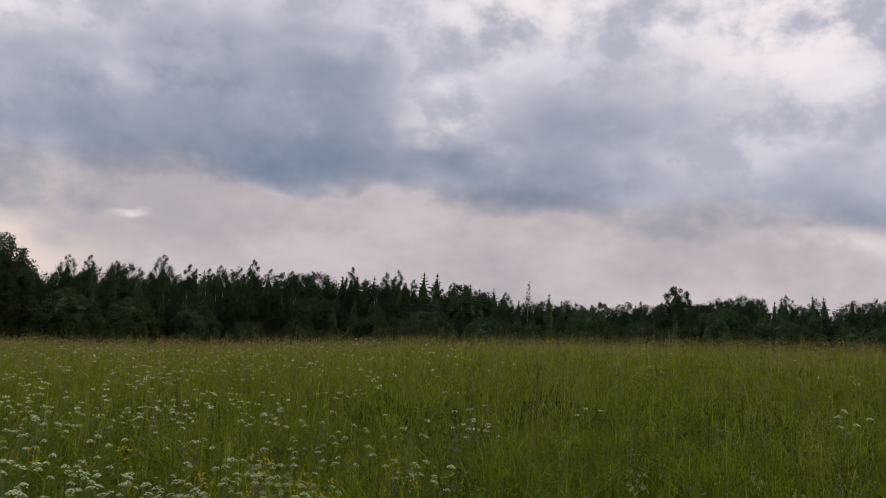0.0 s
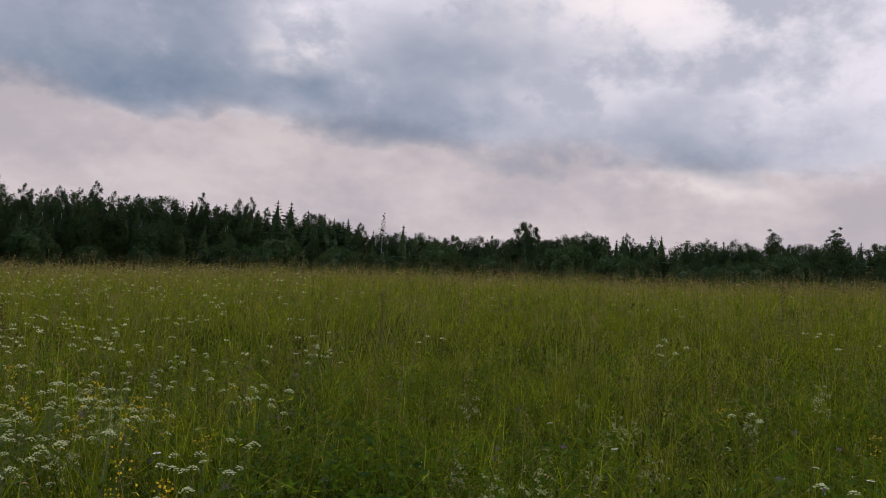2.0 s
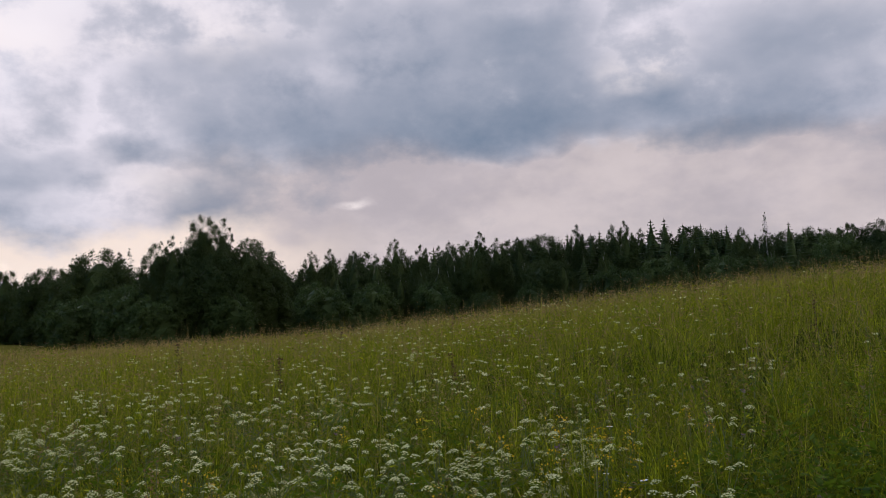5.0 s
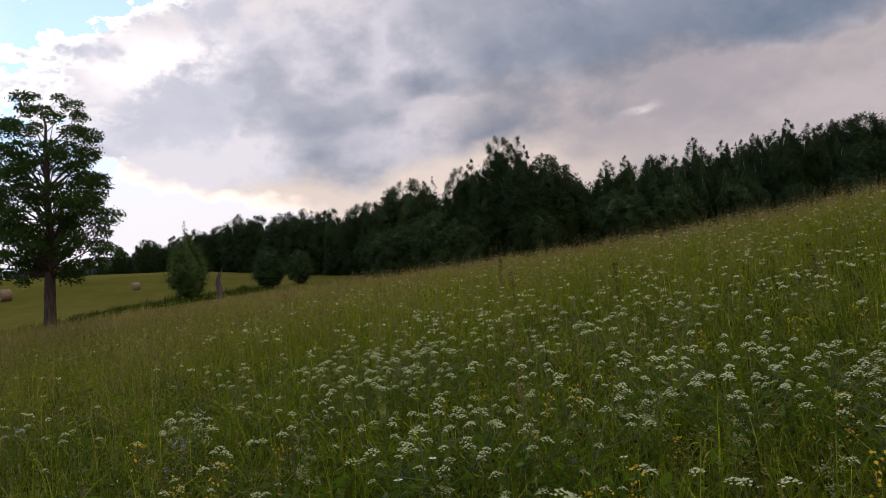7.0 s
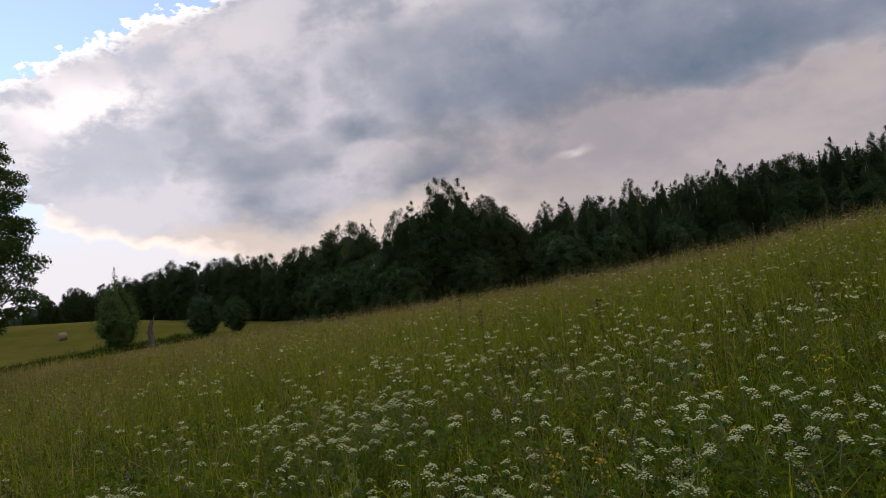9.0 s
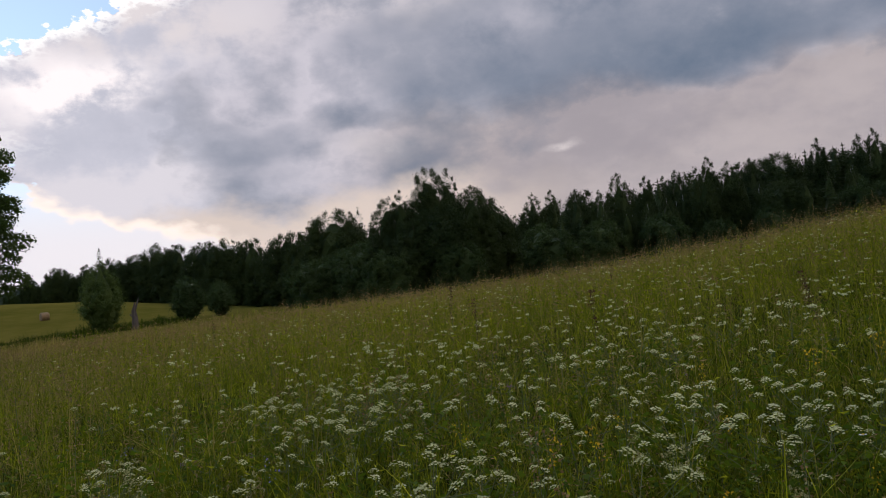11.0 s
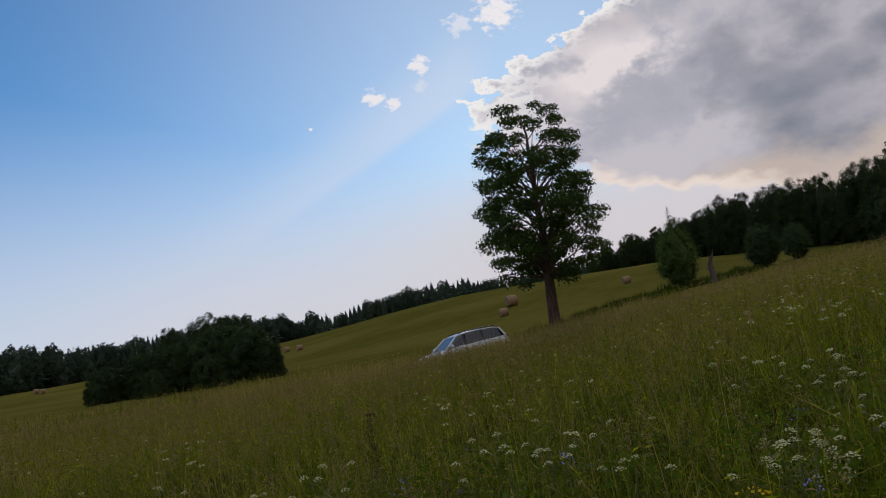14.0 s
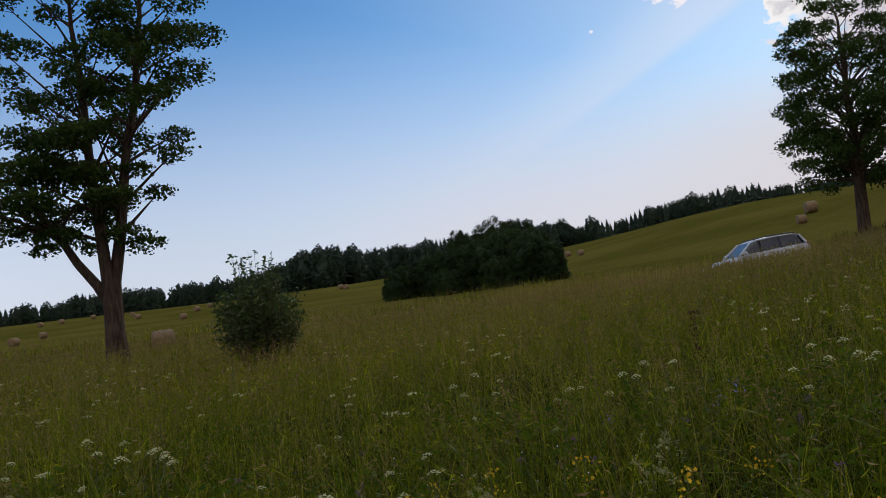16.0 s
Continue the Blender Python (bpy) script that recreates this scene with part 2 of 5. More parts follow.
def plain(name, a, b, rough=0.6, scale=6.0, bump=0.0, metal=0.0, stretch=None, world_space=False, gloss=0.2):
    m, t = material(name)
    n = noise_at(t, scale, 5.0, 0.6, world_space, stretch)
    n2 = noise_at(t, scale * 7.0, 3.0, 0.6, world_space, stretch)
    f = maths(t, "ADD", maths(t, "MULTIPLY", ramp01(t, n, 0.3, 0.7), 0.7), maths(t, "MULTIPLY", n2, 0.3))
    colour = mixed(t, f, (*a, 1), (*b, 1))
    finish(t, principled(t, colour, rough, metal, bumped(t, n2, bump, 0.02) if bump else None, gloss))
    return m


GRASS = leafy("grass", (0.005, 0.015, 0.001), (0.50, 0.50, 0.022), (0.26, 0.31, 0.010), 0.6, 0.3, 4.2, 2.9, 0.62, 0.45, 0.0)
# undergrowth green, with the shade between the grasses put into its colour
UNDER_SHADE = leafy("undergrowth", (0.004, 0.012, 0.001), (0.075, 0.105, 0.008), (0.06, 0.09, 0.006), 0.7, 0.25, 2.0, 1.6, 0.6, 0.4, 0.0)
GRASS_DRY = leafy("dry_grass", (0.06, 0.058, 0.010), (0.48, 0.39, 0.10), (0.36, 0.28, 0.06), 0.7, 0.3, 0.35, 1.7, 0.7, 0.3, 0.0)
SEED = leafy("seed_heads", (0.11, 0.068, 0.030), (0.48, 0.335, 0.15), (0.31, 0.20, 0.07), 0.8, 0.3, 0.35, 1.4, 0.6, 0.4, 0.0)
HERB = leafy("herb_leaves", (0.010, 0.030, 0.002), (0.12, 0.175, 0.010), (0.16, 0.24, 0.015), 0.6, 0.3, 0.6, 1.8, 0.65, 0.35, 0.0)
STEM = plain("flower_stems", (0.07, 0.10, 0.025), (0.14, 0.15, 0.05), 0.6, 9.0)
UMBEL = leafy("umbel_blossom", (0.28, 0.30, 0.09), (0.86, 0.82, 0.44), (0.56, 0.57, 0.28), 0.6, 0.25)
CREAM = leafy("cream_blossom", (0.16, 0.18, 0.05), (0.56, 0.50, 0.22), (0.4, 0.4, 0.16), 0.6, 0.25)
YELLOW = leafy("yellow_blossom", (0.55, 0.30, 0.01), (0.80, 0.55, 0.03), (0.7, 0.45, 0.02), 0.6, 0.25)
VIOLET = leafy("violet_blossom", (0.20, 0.17, 0.42), (0.38, 0.33, 0.62), (0.28, 0.24, 0.55), 0.6, 0.25)
MAUVE = leafy("mauve_blossom", (0.11, 0.060, 0.075), (0.30, 0.19, 0.235), (0.22, 0.13, 0.17), 0.7, 0.2)
DOCK = leafy("dock_seeds", (0.035, 0.018, 0.010), (0.13, 0.065, 0.035), (0.08, 0.04, 0.02), 0.8, 0.15)
WHITE = plain("white_petals", (0.74, 0.74, 0.70), (0.82, 0.82, 0.80), 0.5, 20.0)
MAPLE_LEAF = leafy("maple_leaves", (0.024, 0.046, 0.010), (0.072, 0.108, 0.022), (0.07, 0.12, 0.016), 0.5, 0.22)
BIRCH_LEAF = leafy("birch_leaves", (0.015, 0.028, 0.009), (0.046, 0.064, 0.017), (0.04, 0.06, 0.012), 0.55, 0.15, 0.06, 1.0, 0.35, 0.2, 0.45)
BUSH_LEAF = leafy("willow_leaves", (0.021, 0.038, 0.013), (0.060, 0.086, 0.026), (0.06, 0.10, 0.02), 0.5, 0.2, 0.35, 1.0, 0.35, 0.25, 0.4)
# far woods: aerial haze is put into the paler, bluer leaf colour
HAZED_LEAF = leafy("far_wood_leaves_hazed", (0.030, 0.050, 0.034), (0.070, 0.095, 0.062), (0.05, 0.08, 0.04), 0.6, 0.15, 0.06, 1.0, 0.35, 0.2, 0.45)
YOUNG_LEAF = leafy("young_tree_leaves", (0.035, 0.060, 0.014), (0.115, 0.150, 0.040), (0.12, 0.18, 0.03), 0.5, 0.25, 0.35, 1.0, 0.5, 0.3, 0.2)
WILLOW_LEAF = leafy("pale_willow_leaves", (0.028, 0.050, 0.014), (0.17, 0.20, 0.075), (0.10, 0.15, 0.035), 0.45, 0.25, 0.35, 1.8)
SPRUCE_LEAF = leafy("spruce_needles", (0.026, 0.044, 0.016), (0.062, 0.086, 0.027), (0.02, 0.03, 0.01), 0.6, 0.06, 0.06)
BARK = plain("grey_brown_bark", (0.034, 0.024, 0.017), (0.135, 0.092, 0.062), 0.9, 3.0, 0.8, 0.0, (4.0, 4.0, 0.7))
BIRCH_BARK = plain("birch_bark", (0.10, 0.09, 0.08), (0.62, 0.60, 0.56), 0.8, 2.2, 0.3, 0.0, (1.0, 1.0, 2.2))
STRAW = plain("straw", (0.16, 0.10, 0.045), (0.34, 0.235, 0.125), 0.85, 5.0, 0.7)
DEADWOOD = plain("weathered_wood", (0.045, 0.036, 0.030), (0.15, 0.12, 0.098), 0.9, 4.0, 0.6, 0.0, (3.0, 3.0, 0.5))


def ground_material():
    """Mown hay field far out; thatch and soil under the standing meadow close by, darkened for the shade between
    plants.
    """
    m, t = material("field_ground")
    where = node(t, "ShaderNodeNewGeometry").outputs["Position"]
    flatten = node(t, "ShaderNodeVectorMath", where, (1.0, 1.0, 0.0), operation="MULTIPLY").outputs[0]
    out = node(t, "ShaderNodeVectorMath", flatten, operation="LENGTH").outputs["Value"]
    broad = node(t, "ShaderNodeTexNoise", flatten, None, 0.05, 4.0, 0.6).outputs[0]
    mid = node(t, "ShaderNodeTexNoise", flatten, None, 0.6, 5.0, 0.65).outputs[0]
    small = node(t, "ShaderNodeTexNoise", flatten, None, 9.0, 4.0, 0.7).outputs[0]
    swath = node(t, "ShaderNodeTexWave", flatten, 0.22, 5.0, 3.0, 2.0, wave_type="BANDS", bands_direction="DIAGONAL").outputs[1]
    hay = mixed(t, ramp01(t, broad, 0.35, 0.65), (0.090, 0.084, 0.013, 1), (0.145, 0.120, 0.023, 1))
    hay = mixed(t, maths(t, "MULTIPLY", ramp01(t, mid, 0.4, 0.75), 0.45), hay, (0.155, 0.115, 0.028, 1))
    hay = mixed(t, maths(t, "MULTIPLY", swath, 0.12), hay, (0.055, 0.060, 0.006, 1))
    # thatch and soil colour, with the shade under the meadow painted in
    shaded_thatch = mixed(t, ramp01(t, small, 0.35, 0.7), (0.012, 0.016, 0.004, 1), (0.040, 0.045, 0.010, 1))
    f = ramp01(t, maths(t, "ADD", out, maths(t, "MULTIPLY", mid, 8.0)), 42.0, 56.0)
    colour = mixed(t, f, shaded_thatch, hay)
    finish(t, principled(t, colour, 0.9, 0.0, bumped(t, small, 0.8, 0.08), 0.0))
    return m


GROUND = ground_material()

# ---------------------------------------------------------------- mesh helpers


def mesh_of(name, verts, faces, smooth=False):
    me = bpy.data.meshes.new(name)
    me.from_pydata([tuple(v) for v in verts], [], [tuple(f) for f in faces])
    if smooth:
        me.polygons.foreach_set("use_smooth", [True] * len(me.polygons))
    me.update()
    return me


def mesh_same(name, verts, per_face):
    """A mesh of loose faces with the same number of corners; verts run face by face."""
    verts = np.asarray(verts, dtype=np.float32).reshape(-1, 3)
    n = len(verts) // per_face
    me = bpy.data.meshes.new(name)
    me.vertices.add(len(verts))
    me.vertices.foreach_set("co", verts.ravel())
    me.loops.add(n * per_face)
    me.loops.foreach_set("vertex_index", np.arange(n * per_face, dtype=np.int32))
    me.polygons.add(n)
    me.polygons.foreach_set("loop_start", np.arange(0, n * per_face, per_face, dtype=np.int32))
    me.update(calc_edges=True)
    return me


def part(name, mesh, mat, parent=None, label=""):
    if not mesh.materials:
        mesh.materials.append(mat)
    ob = new(name, mesh)
    if parent:
        ob.parent = parent
    return tagged(ob, label)


def thing(name, m, label, category, group="", kind=""):
    ob = new(name)
    ob.matrix_world = m
    return tagged(ob, label, category, group, kind)


def tube(points, radii, sides=8, cap=True):
    """A bent tapering tube through the points."""
    pts = [Vector(p) for p in points]
    verts, faces = [], []
    for i, p in enumerate(pts):
        d = (pts[min(i + 1, len(pts) - 1)] - pts[max(i - 1, 0)]).normalized()
        u = d.cross(Vector((0.31, 0.95, 0.05))).normalized()
        v = d.cross(u)
        for k in range(sides):
            a = 2 * math.pi * k / sides
            verts.append(p + (u * math.cos(a) + v * math.sin(a)) * radii[i])
    for i in range(len(pts) - 1):
        for k in range(sides):
            j = (k + 1) % sides
            faces.append((i * sides + k, i * sides + j, (i + 1) * sides + j, (i + 1) * sides + k))
    if cap:
        faces.append(tuple(range(sides))[::-1])
        faces.append(tuple(range((len(pts) - 1) * sides, len(pts) * sides)))
    return verts, faces


def join(pieces):
    verts, faces = [], []
    for v, f in pieces:
        k = len(verts)
        verts += list(v)
        faces += [tuple(i + k for i in g) for g in f]
    return verts, faces


def leaves(centres, size, rng, long=1.3, droop=0.0, jag=0.35, corners=4):
    """Loose leaves of uneven size round the centres, turned every way; four-cornered, or slivers of three."""
    n = len(centres)
    a = rng.normal(size=(n, 3))
    a[:, 2] = a[:, 2] * 0.6 - droop
    a /= np.linalg.norm(a, axis=1)[:, None] + 1e-9
    b = np.cross(a, rng.normal(size=(n, 3)))
    b /= np.linalg.norm(b, axis=1)[:, None] + 1e-9
    s = size * rng.uniform(0.6, 1.35, (n, 1))
    a, b = a * s * long * 0.5, b * s * 0.5
    shift = rng.uniform(-jag, jag, (n, 1))
    if corners == 3:
        return np.stack([centres - a, centres + b * 0.8 + a * shift, centres + a - b * 0.6], 1).reshape(-1, 3)
    return np.stack([centres - a, centres + b + a * shift, centres + a, centres - b + a * shift], 1).reshape(-1, 3)


# ---------------------------------------------------------------- the lie of the land
# Height of the growth's top over the eye, as degrees of rise seen from the path's start, by bearing and distance.
BEARING = (-35, 0, 20, 40, 52, 62, 75, 90, 105)
DISTANCE = (10, 15, 23, 33, 48, 70, 110, 180, 320)
RISE = (
    (2, 4.4, 6.01, 5.59, 4.78, 4.17, 3.86, 3.76, 3.35),
    (1.2, 3.87, 5.17, 4.76, 4.14, 3.63, 3.53, 3.42, 3.12),
    (0.2, 2.39, 3.43, 3.32, 2.85, 2.61, 2.63, 2.63, 2.43),
    (-0.8, 1.04, 2.06, 2.4, 2.3, 2.46, 3.07, 3.09, 2.7),
    (-1.3, 0.36, 1.29, 1.8, 1.74, 2.44, 4.12, 3.8, 3.21),
    (-1.7, -0.2, 0.72, 1.13, 1.11, 2.36, 4.11, 4.43, 3.75),
    (-2, -0.48, 0.49, 1, 1.4, 1.91, 2.73, 3.54, 3.26),
    (-2, -0.5, 0.49, 1.21, 1.56, 2.05, 2.66, 3.29, 3),
    (-1.8, -0.36, 0.8, 1.58, 1.81, 2.13, 2.65, 3.46, 3.07),
)
STAND = 0.74   # height of the standing meadow


def cubic(x, xs, ys):
    """Smooth curve through the knots, level past the ends; ys may have trailing axes."""
    xs, ys = np.asarray(xs, float), np.asarray(ys, float)
    x = np.clip(x, xs[0], xs[-1])
    i = np.clip(np.searchsorted(xs, x) - 1, 0, len(xs) - 2)
    h = xs[i + 1] - xs[i]
    u = (x - xs[i]) / h
    slope = np.gradient(ys, xs, axis=0)
    e = (slice(None),) + (None,) * (ys.ndim - 1)
    u, h = u[e], h[e]
    return ((1 + 2 * u) * (1 - u) ** 2 * ys[i] + u * (1 - u) ** 2 * h * slope[i]
            + u * u * (3 - 2 * u) * ys[i + 1] + u * u * (u - 1) * h * slope[i + 1])


def top_rise(bearing, distance):
    """Height over the eye of the growth's top."""
    bearing, distance = np.broadcast_arrays(np.asarray(bearing, float), np.asarray(distance, float))
    b = (bearing + 145.0) % 360.0 - 145.0
    # behind the path the two ends meet
    wrap = np.where(b < -35, (-35 - b) / 110.0, np.where(b > 105, (b - 105) / 110.0, 0.0))
    rows = cubic(np.clip(b, -35, 105).ravel(), BEARING, RISE)
    mean = np.asarray(RISE)[[0, -1]].mean(0)
    wrap = wrap.ravel()[:, None]
    rows = rows * (1 - wrap) + mean * wrap
    d = distance.ravel()
    heights = np.asarray(DISTANCE) * np.tan(np.radians(rows))
    knots = np.concatenate([[0.0, 1.0, 1.25, np.log(6.0)], np.log(DISTANCE), [np.log(6000.0)]])
    near = np.tile([-0.85, -0.80, -0.72], (len(d), 1))
    six = (-0.72 * 0.62 + heights[:, :1] * 0.38) - 0.04
    far = 6000 * np.tan(np.radians(0.2)) * np.ones((len(d), 1))
    allz = np.concatenate([near, six, heights, far], 1)
    q = np.log(np.maximum(d, 1.0))
    out = np.empty(len(d))
    i = np.clip(np.searchsorted(knots, q) - 1, 0, len(knots) - 2)
    k = np.arange(len(d))
    slope = np.gradient(allz, knots, axis=1)
    h = knots[i + 1] - knots[i]
    u = (q - knots[i]) / h
    out = ((1 + 2 * u) * (1 - u) ** 2 * allz[k, i] + u * (1 - u) ** 2 * h * slope[k, i]
           + u * u * (3 - 2 * u) * allz[k, i + 1] + u * u * (u - 1) * h * slope[k, i + 1])
    return out.reshape(bearing.shape)


def stand_at(distance):
    u = np.clip((np.asarray(distance, float) - 40.0) / 14.0, 0, 1)
    return STAND * (1 - u * u * (3 - 2 * u)) + 0.03


def ground_z(bearing, distance):
    return EYE + top_rise(bearing, distance) - stand_at(distance)


def spot(bearing, distance, lift=0.0):
    b = radians(bearing)
    return Vector((-math.sin(b) * distance, math.cos(b) * distance, float(ground_z(bearing, distance)) + lift))


def place_at(bearing, distance, turn=0.0, scale=1.0, lift=0.0, tilt=(0.0, 0.0)):
    p = spot(bearing, distance, lift)
    return pose(p.x, p.y, p.z, tilt[0], tilt[1], turn) @ Matrix.Diagonal((scale, scale, scale, 1))


def build_ground():
    rings = np.concatenate([[0.0], np.geomspace(0.8, 60, 70), np.geomspace(63, 500, 50), np.geomspace(560, 4500, 12)])
    turns = np.arange(0, 360, 1.5)
    d, b = np.meshgrid(rings, turns, indexing="ij")
    z = ground_z(b, d)
    bumps = np.vectorize(lambda x, y: noise.noise((x * 0.13, y * 0.13, 3.0)))(d * np.sin(np.radians(b)), d * np.cos(np.radians(b)))
    z = z + bumps * 0.10 * np.clip(d / 10, 0, 1) * np.clip((300 - d) / 100, 0, 1)
    x, y = -np.sin(np.radians(b)) * d, np.cos(np.radians(b)) * d
    verts = np.stack([x, y, z], -1).reshape(-1, 3)
    n = len(turns)
    faces = []
    for i in range(len(rings) - 1):
        for j in range(n):
            k = (j + 1) % n
            faces.append((i * n + j, (i + 1) * n + j, (i + 1) * n + k, i * n + k))
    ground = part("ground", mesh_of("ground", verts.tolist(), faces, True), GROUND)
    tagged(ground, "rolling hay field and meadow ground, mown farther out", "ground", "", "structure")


build_ground()

# ---------------------------------------------------------------- trees


def broadleaf(rng, height, crown_base, radius, profile, lobes, per_lobe, leaf, lobe_r, trunk_r,
              stems=((0.0, 0.0, 1.0),), fork=0.0, core=0, sides=8, flat=0.7, limb_sides=5, pointed=False, inner=0.3):
    """Trunk-and-limbs and crown meshes of a broad-leaved tree standing at the origin.
    profile: crown radius as parts of radius, from the crown's base to its tip. stems: lean x, lean y, part of the height.
    The crown is built of leafy lobes, each at the end of a limb."""
    wood, tufts, hearts = [], [], []
    steps = np.linspace(0, 1, 60)
    wide = np.interp(steps, np.linspace(0, 1, len(profile)), profile)
    share = np.cumsum(wide ** 1.5)
    share /= share[-1]
    for lean_x, lean_y, tall in stems:
        h = height * tall
        pts, rad = [], []
        for i in range(11):
            u = i / 10
            away = max(0.0, u * tall - fork) / (tall - fork)
            pts.append((lean_x * h * away ** 0.85 + rng.normal() * 0.008 * h * u, lean_y * h * away ** 0.85 + rng.normal() * 0.008 * h * u, h * u * 0.95))
            rad.append(trunk_r * (1.28 if i == 0 else 1.0) * (1 - u) ** 0.8 * (0.72 if len(stems) > 1 and u > fork else 1.0) + 0.008 * h / 10)
        wood.append(tube(pts, rad, sides))
        pts = np.asarray(pts)
        n = max(3, int(lobes / len(stems)))
        for k in range(n):
            v = float(np.interp((k + rng.uniform(0.2, 0.8)) / n, share, steps))
            full = radius * float(np.interp(v, steps, wide))
            size = lobe_r * (0.45 + 0.65 * full / radius) * rng.uniform(0.7, 1.25)
            r = max(0.0, full - size * 0.6) * (inner + (1 - inner) * math.sqrt(rng.uniform(0.0, 1.0)))
            a = k * 2.399 + rng.normal() * 0.3
            z = crown_base + (h - crown_base) * v
            z = min(z, h - size * 0.3)
            mid_x = float(np.interp(z, pts[:, 2], pts[:, 0]))
            mid_y = float(np.interp(z, pts[:, 2], pts[:, 1]))
            c = np.array([mid_x + math.cos(a) * r, mid_y + math.sin(a) * r, z])
            u0 = min(max(crown_base * (1.0 + 0.35 * rng.uniform()), z - r * rng.uniform(0.5, 1.0) - 0.2 * size), h * 0.93) / (h * 0.95)
            at = np.array([np.interp(u0 * 10, range(11), pts[:, q]) for q in range(3)])
            bend = at * 0.5 + c * 0.5 + np.array([math.cos(a), math.sin(a), 0.9]) * r * 0.16
            r0 = max(0.016, trunk_r * 0.30 * (1 - u0) ** 0.6)
            path = [at * (1 - w) ** 2 + 2 * bend * w * (1 - w) + c * w * w for w in (0, 0.25, 0.5, 0.75, 1.0)]
            if limb_sides > 3:
                wood.append(tube(path, [r0, r0 * 0.75, r0 * 0.52, r0 * 0.34, r0 * 0.14], limb_sides, False))
                for _ in range(3):
                    e = c + rng.normal(size=3) * size * 0.38
                    wood.append(tube([path[3], e], [r0 * 0.25, 0.005], 3, False))
            elif k % 2 == 0:
                wood.append(tube(path[::2], [r0, r0 * 0.52, r0 * 0.12], 3, False))
            m = max(4, int(per_lobe * (size / lobe_r) ** 2))
            q = rng.normal(size=(m, 3))
            q /= np.linalg.norm(q, axis=1)[:, None]
            low = (q[:, 2] < 0) & (rng.uniform(size=m) < 0.45)
            q[low, 2] *= -1
            q *= size * (0.45 + 0.55 * rng.uniform(size=(m, 1)) ** 0.5) * (1 + 0.16 * rng.normal(size=(m, 1)))
            tufts.append(c + q * (1.0, 1.0, (1.0 + 0.7 * v) if pointed else flat))
        if pointed:
            m = int(per_lobe * 0.8)
            w = rng.uniform(0, 1, (m, 1))
            tufts.append(np.array([pts[-1, 0], pts[-1, 1], h]) - np.array([0, 0, 1.0]) * w * lobe_r * 2.4 + rng.normal(size=(m, 3)) * (0.04 + w * lobe_r * 0.30) * (1, 1, 0.3))
        if core:
            v = rng.uniform(0.0, 0.82, core)
            r = radius * np.interp(v, steps, wide) * 0.60 * rng.uniform(0, 1, core) ** 0.5
            a = rng.uniform(0, 6.283, core)
            z = crown_base + (h - crown_base) * v * 0.95
            hearts.append(np.stack([np.interp(z, pts[:, 2], pts[:, 0]) + np.cos(a) * r, np.interp(z, pts[:, 2], pts[:, 1]) + np.sin(a) * r, z], -1))
    quads = leaves(np.concatenate(tufts), leaf, rng, droop=0.25)
    if hearts:
        quads = np.concatenate([quads, leaves(np.concatenate(hearts), leaf * 2.3, rng, 1.1)])
    return mesh_of("trunk", *join(wood), True), mesh_same("crown", quads, 4)


def hull(x, y, low, high, radius, profile, rng, rings=7, sides=7, rough=0.14):
    """A closed uneven body that fills the shade inside a crown."""
    verts, faces = [], []
    for i in range(rings):
        v = i / (rings - 1)
        r = radius * float(np.interp(v, np.linspace(0, 1, len(profile)), profile))
        for k in range(sides):
            a = 6.283 * (k + 0.5 * (i % 2)) / sides
            q = r * (1 + rough * rng.normal())
            verts.append((x + math.cos(a) * q, y + math.sin(a) * q, low + (high - low) * v + rng.normal() * 0.01 * (high - low)))
    for i in range(rings - 1):
        for k in range(sides):
            j = (k + 1) % sides
            faces.append((i * sides + k, i * sides + j, (i + 1) * sides + j, (i + 1) * sides + k))
    faces.append(tuple(range(sides))[::-1])
    faces.append(tuple(range((rings - 1) * sides, rings * sides)))
    return verts, faces


def facing(centres, out, size, rng, long=1.3, loose=0.7, sag=0.0):
    """Loose leaves that lie roughly across the given outward directions."""
    n = len(centres)
    nrm = out + rng.normal(size=(n, 3)) * loose
    nrm /= np.linalg.norm(nrm, axis=1)[:, None] + 1e-9
    a = np.cross(nrm, rng.normal(size=(n, 3)))
    a[:, 2] -= sag
    a /= np.linalg.norm(a, axis=1)[:, None] + 1e-9
    b = np.cross(nrm, a)
    s = size * rng.uniform(0.55, 1.4, (n, 1))
    a, b = a * s * long * 0.6, b * s * 0.6
    shift = rng.uniform(-0.9, 0.3, (n, 1))
    return np.stack([centres + b + a * shift, centres + a, centres - b - a * 0.5], 1).reshape(-1, 3)


def crown_mesh(quads, bodies, corners=3):
    """Leaves and the bodies behind them as one mesh."""
    verts, faces = join(bodies)
    k = len(verts)
    quads = np.asarray(quads).reshape(-1, 3)
    verts = [tuple(v) for v in verts] + [tuple(v) for v in quads]
    faces = list(faces) + [tuple(range(k + i, k + i + corners)) for i in range(0, len(quads), corners)]
    return mesh_of("crown", verts, faces)


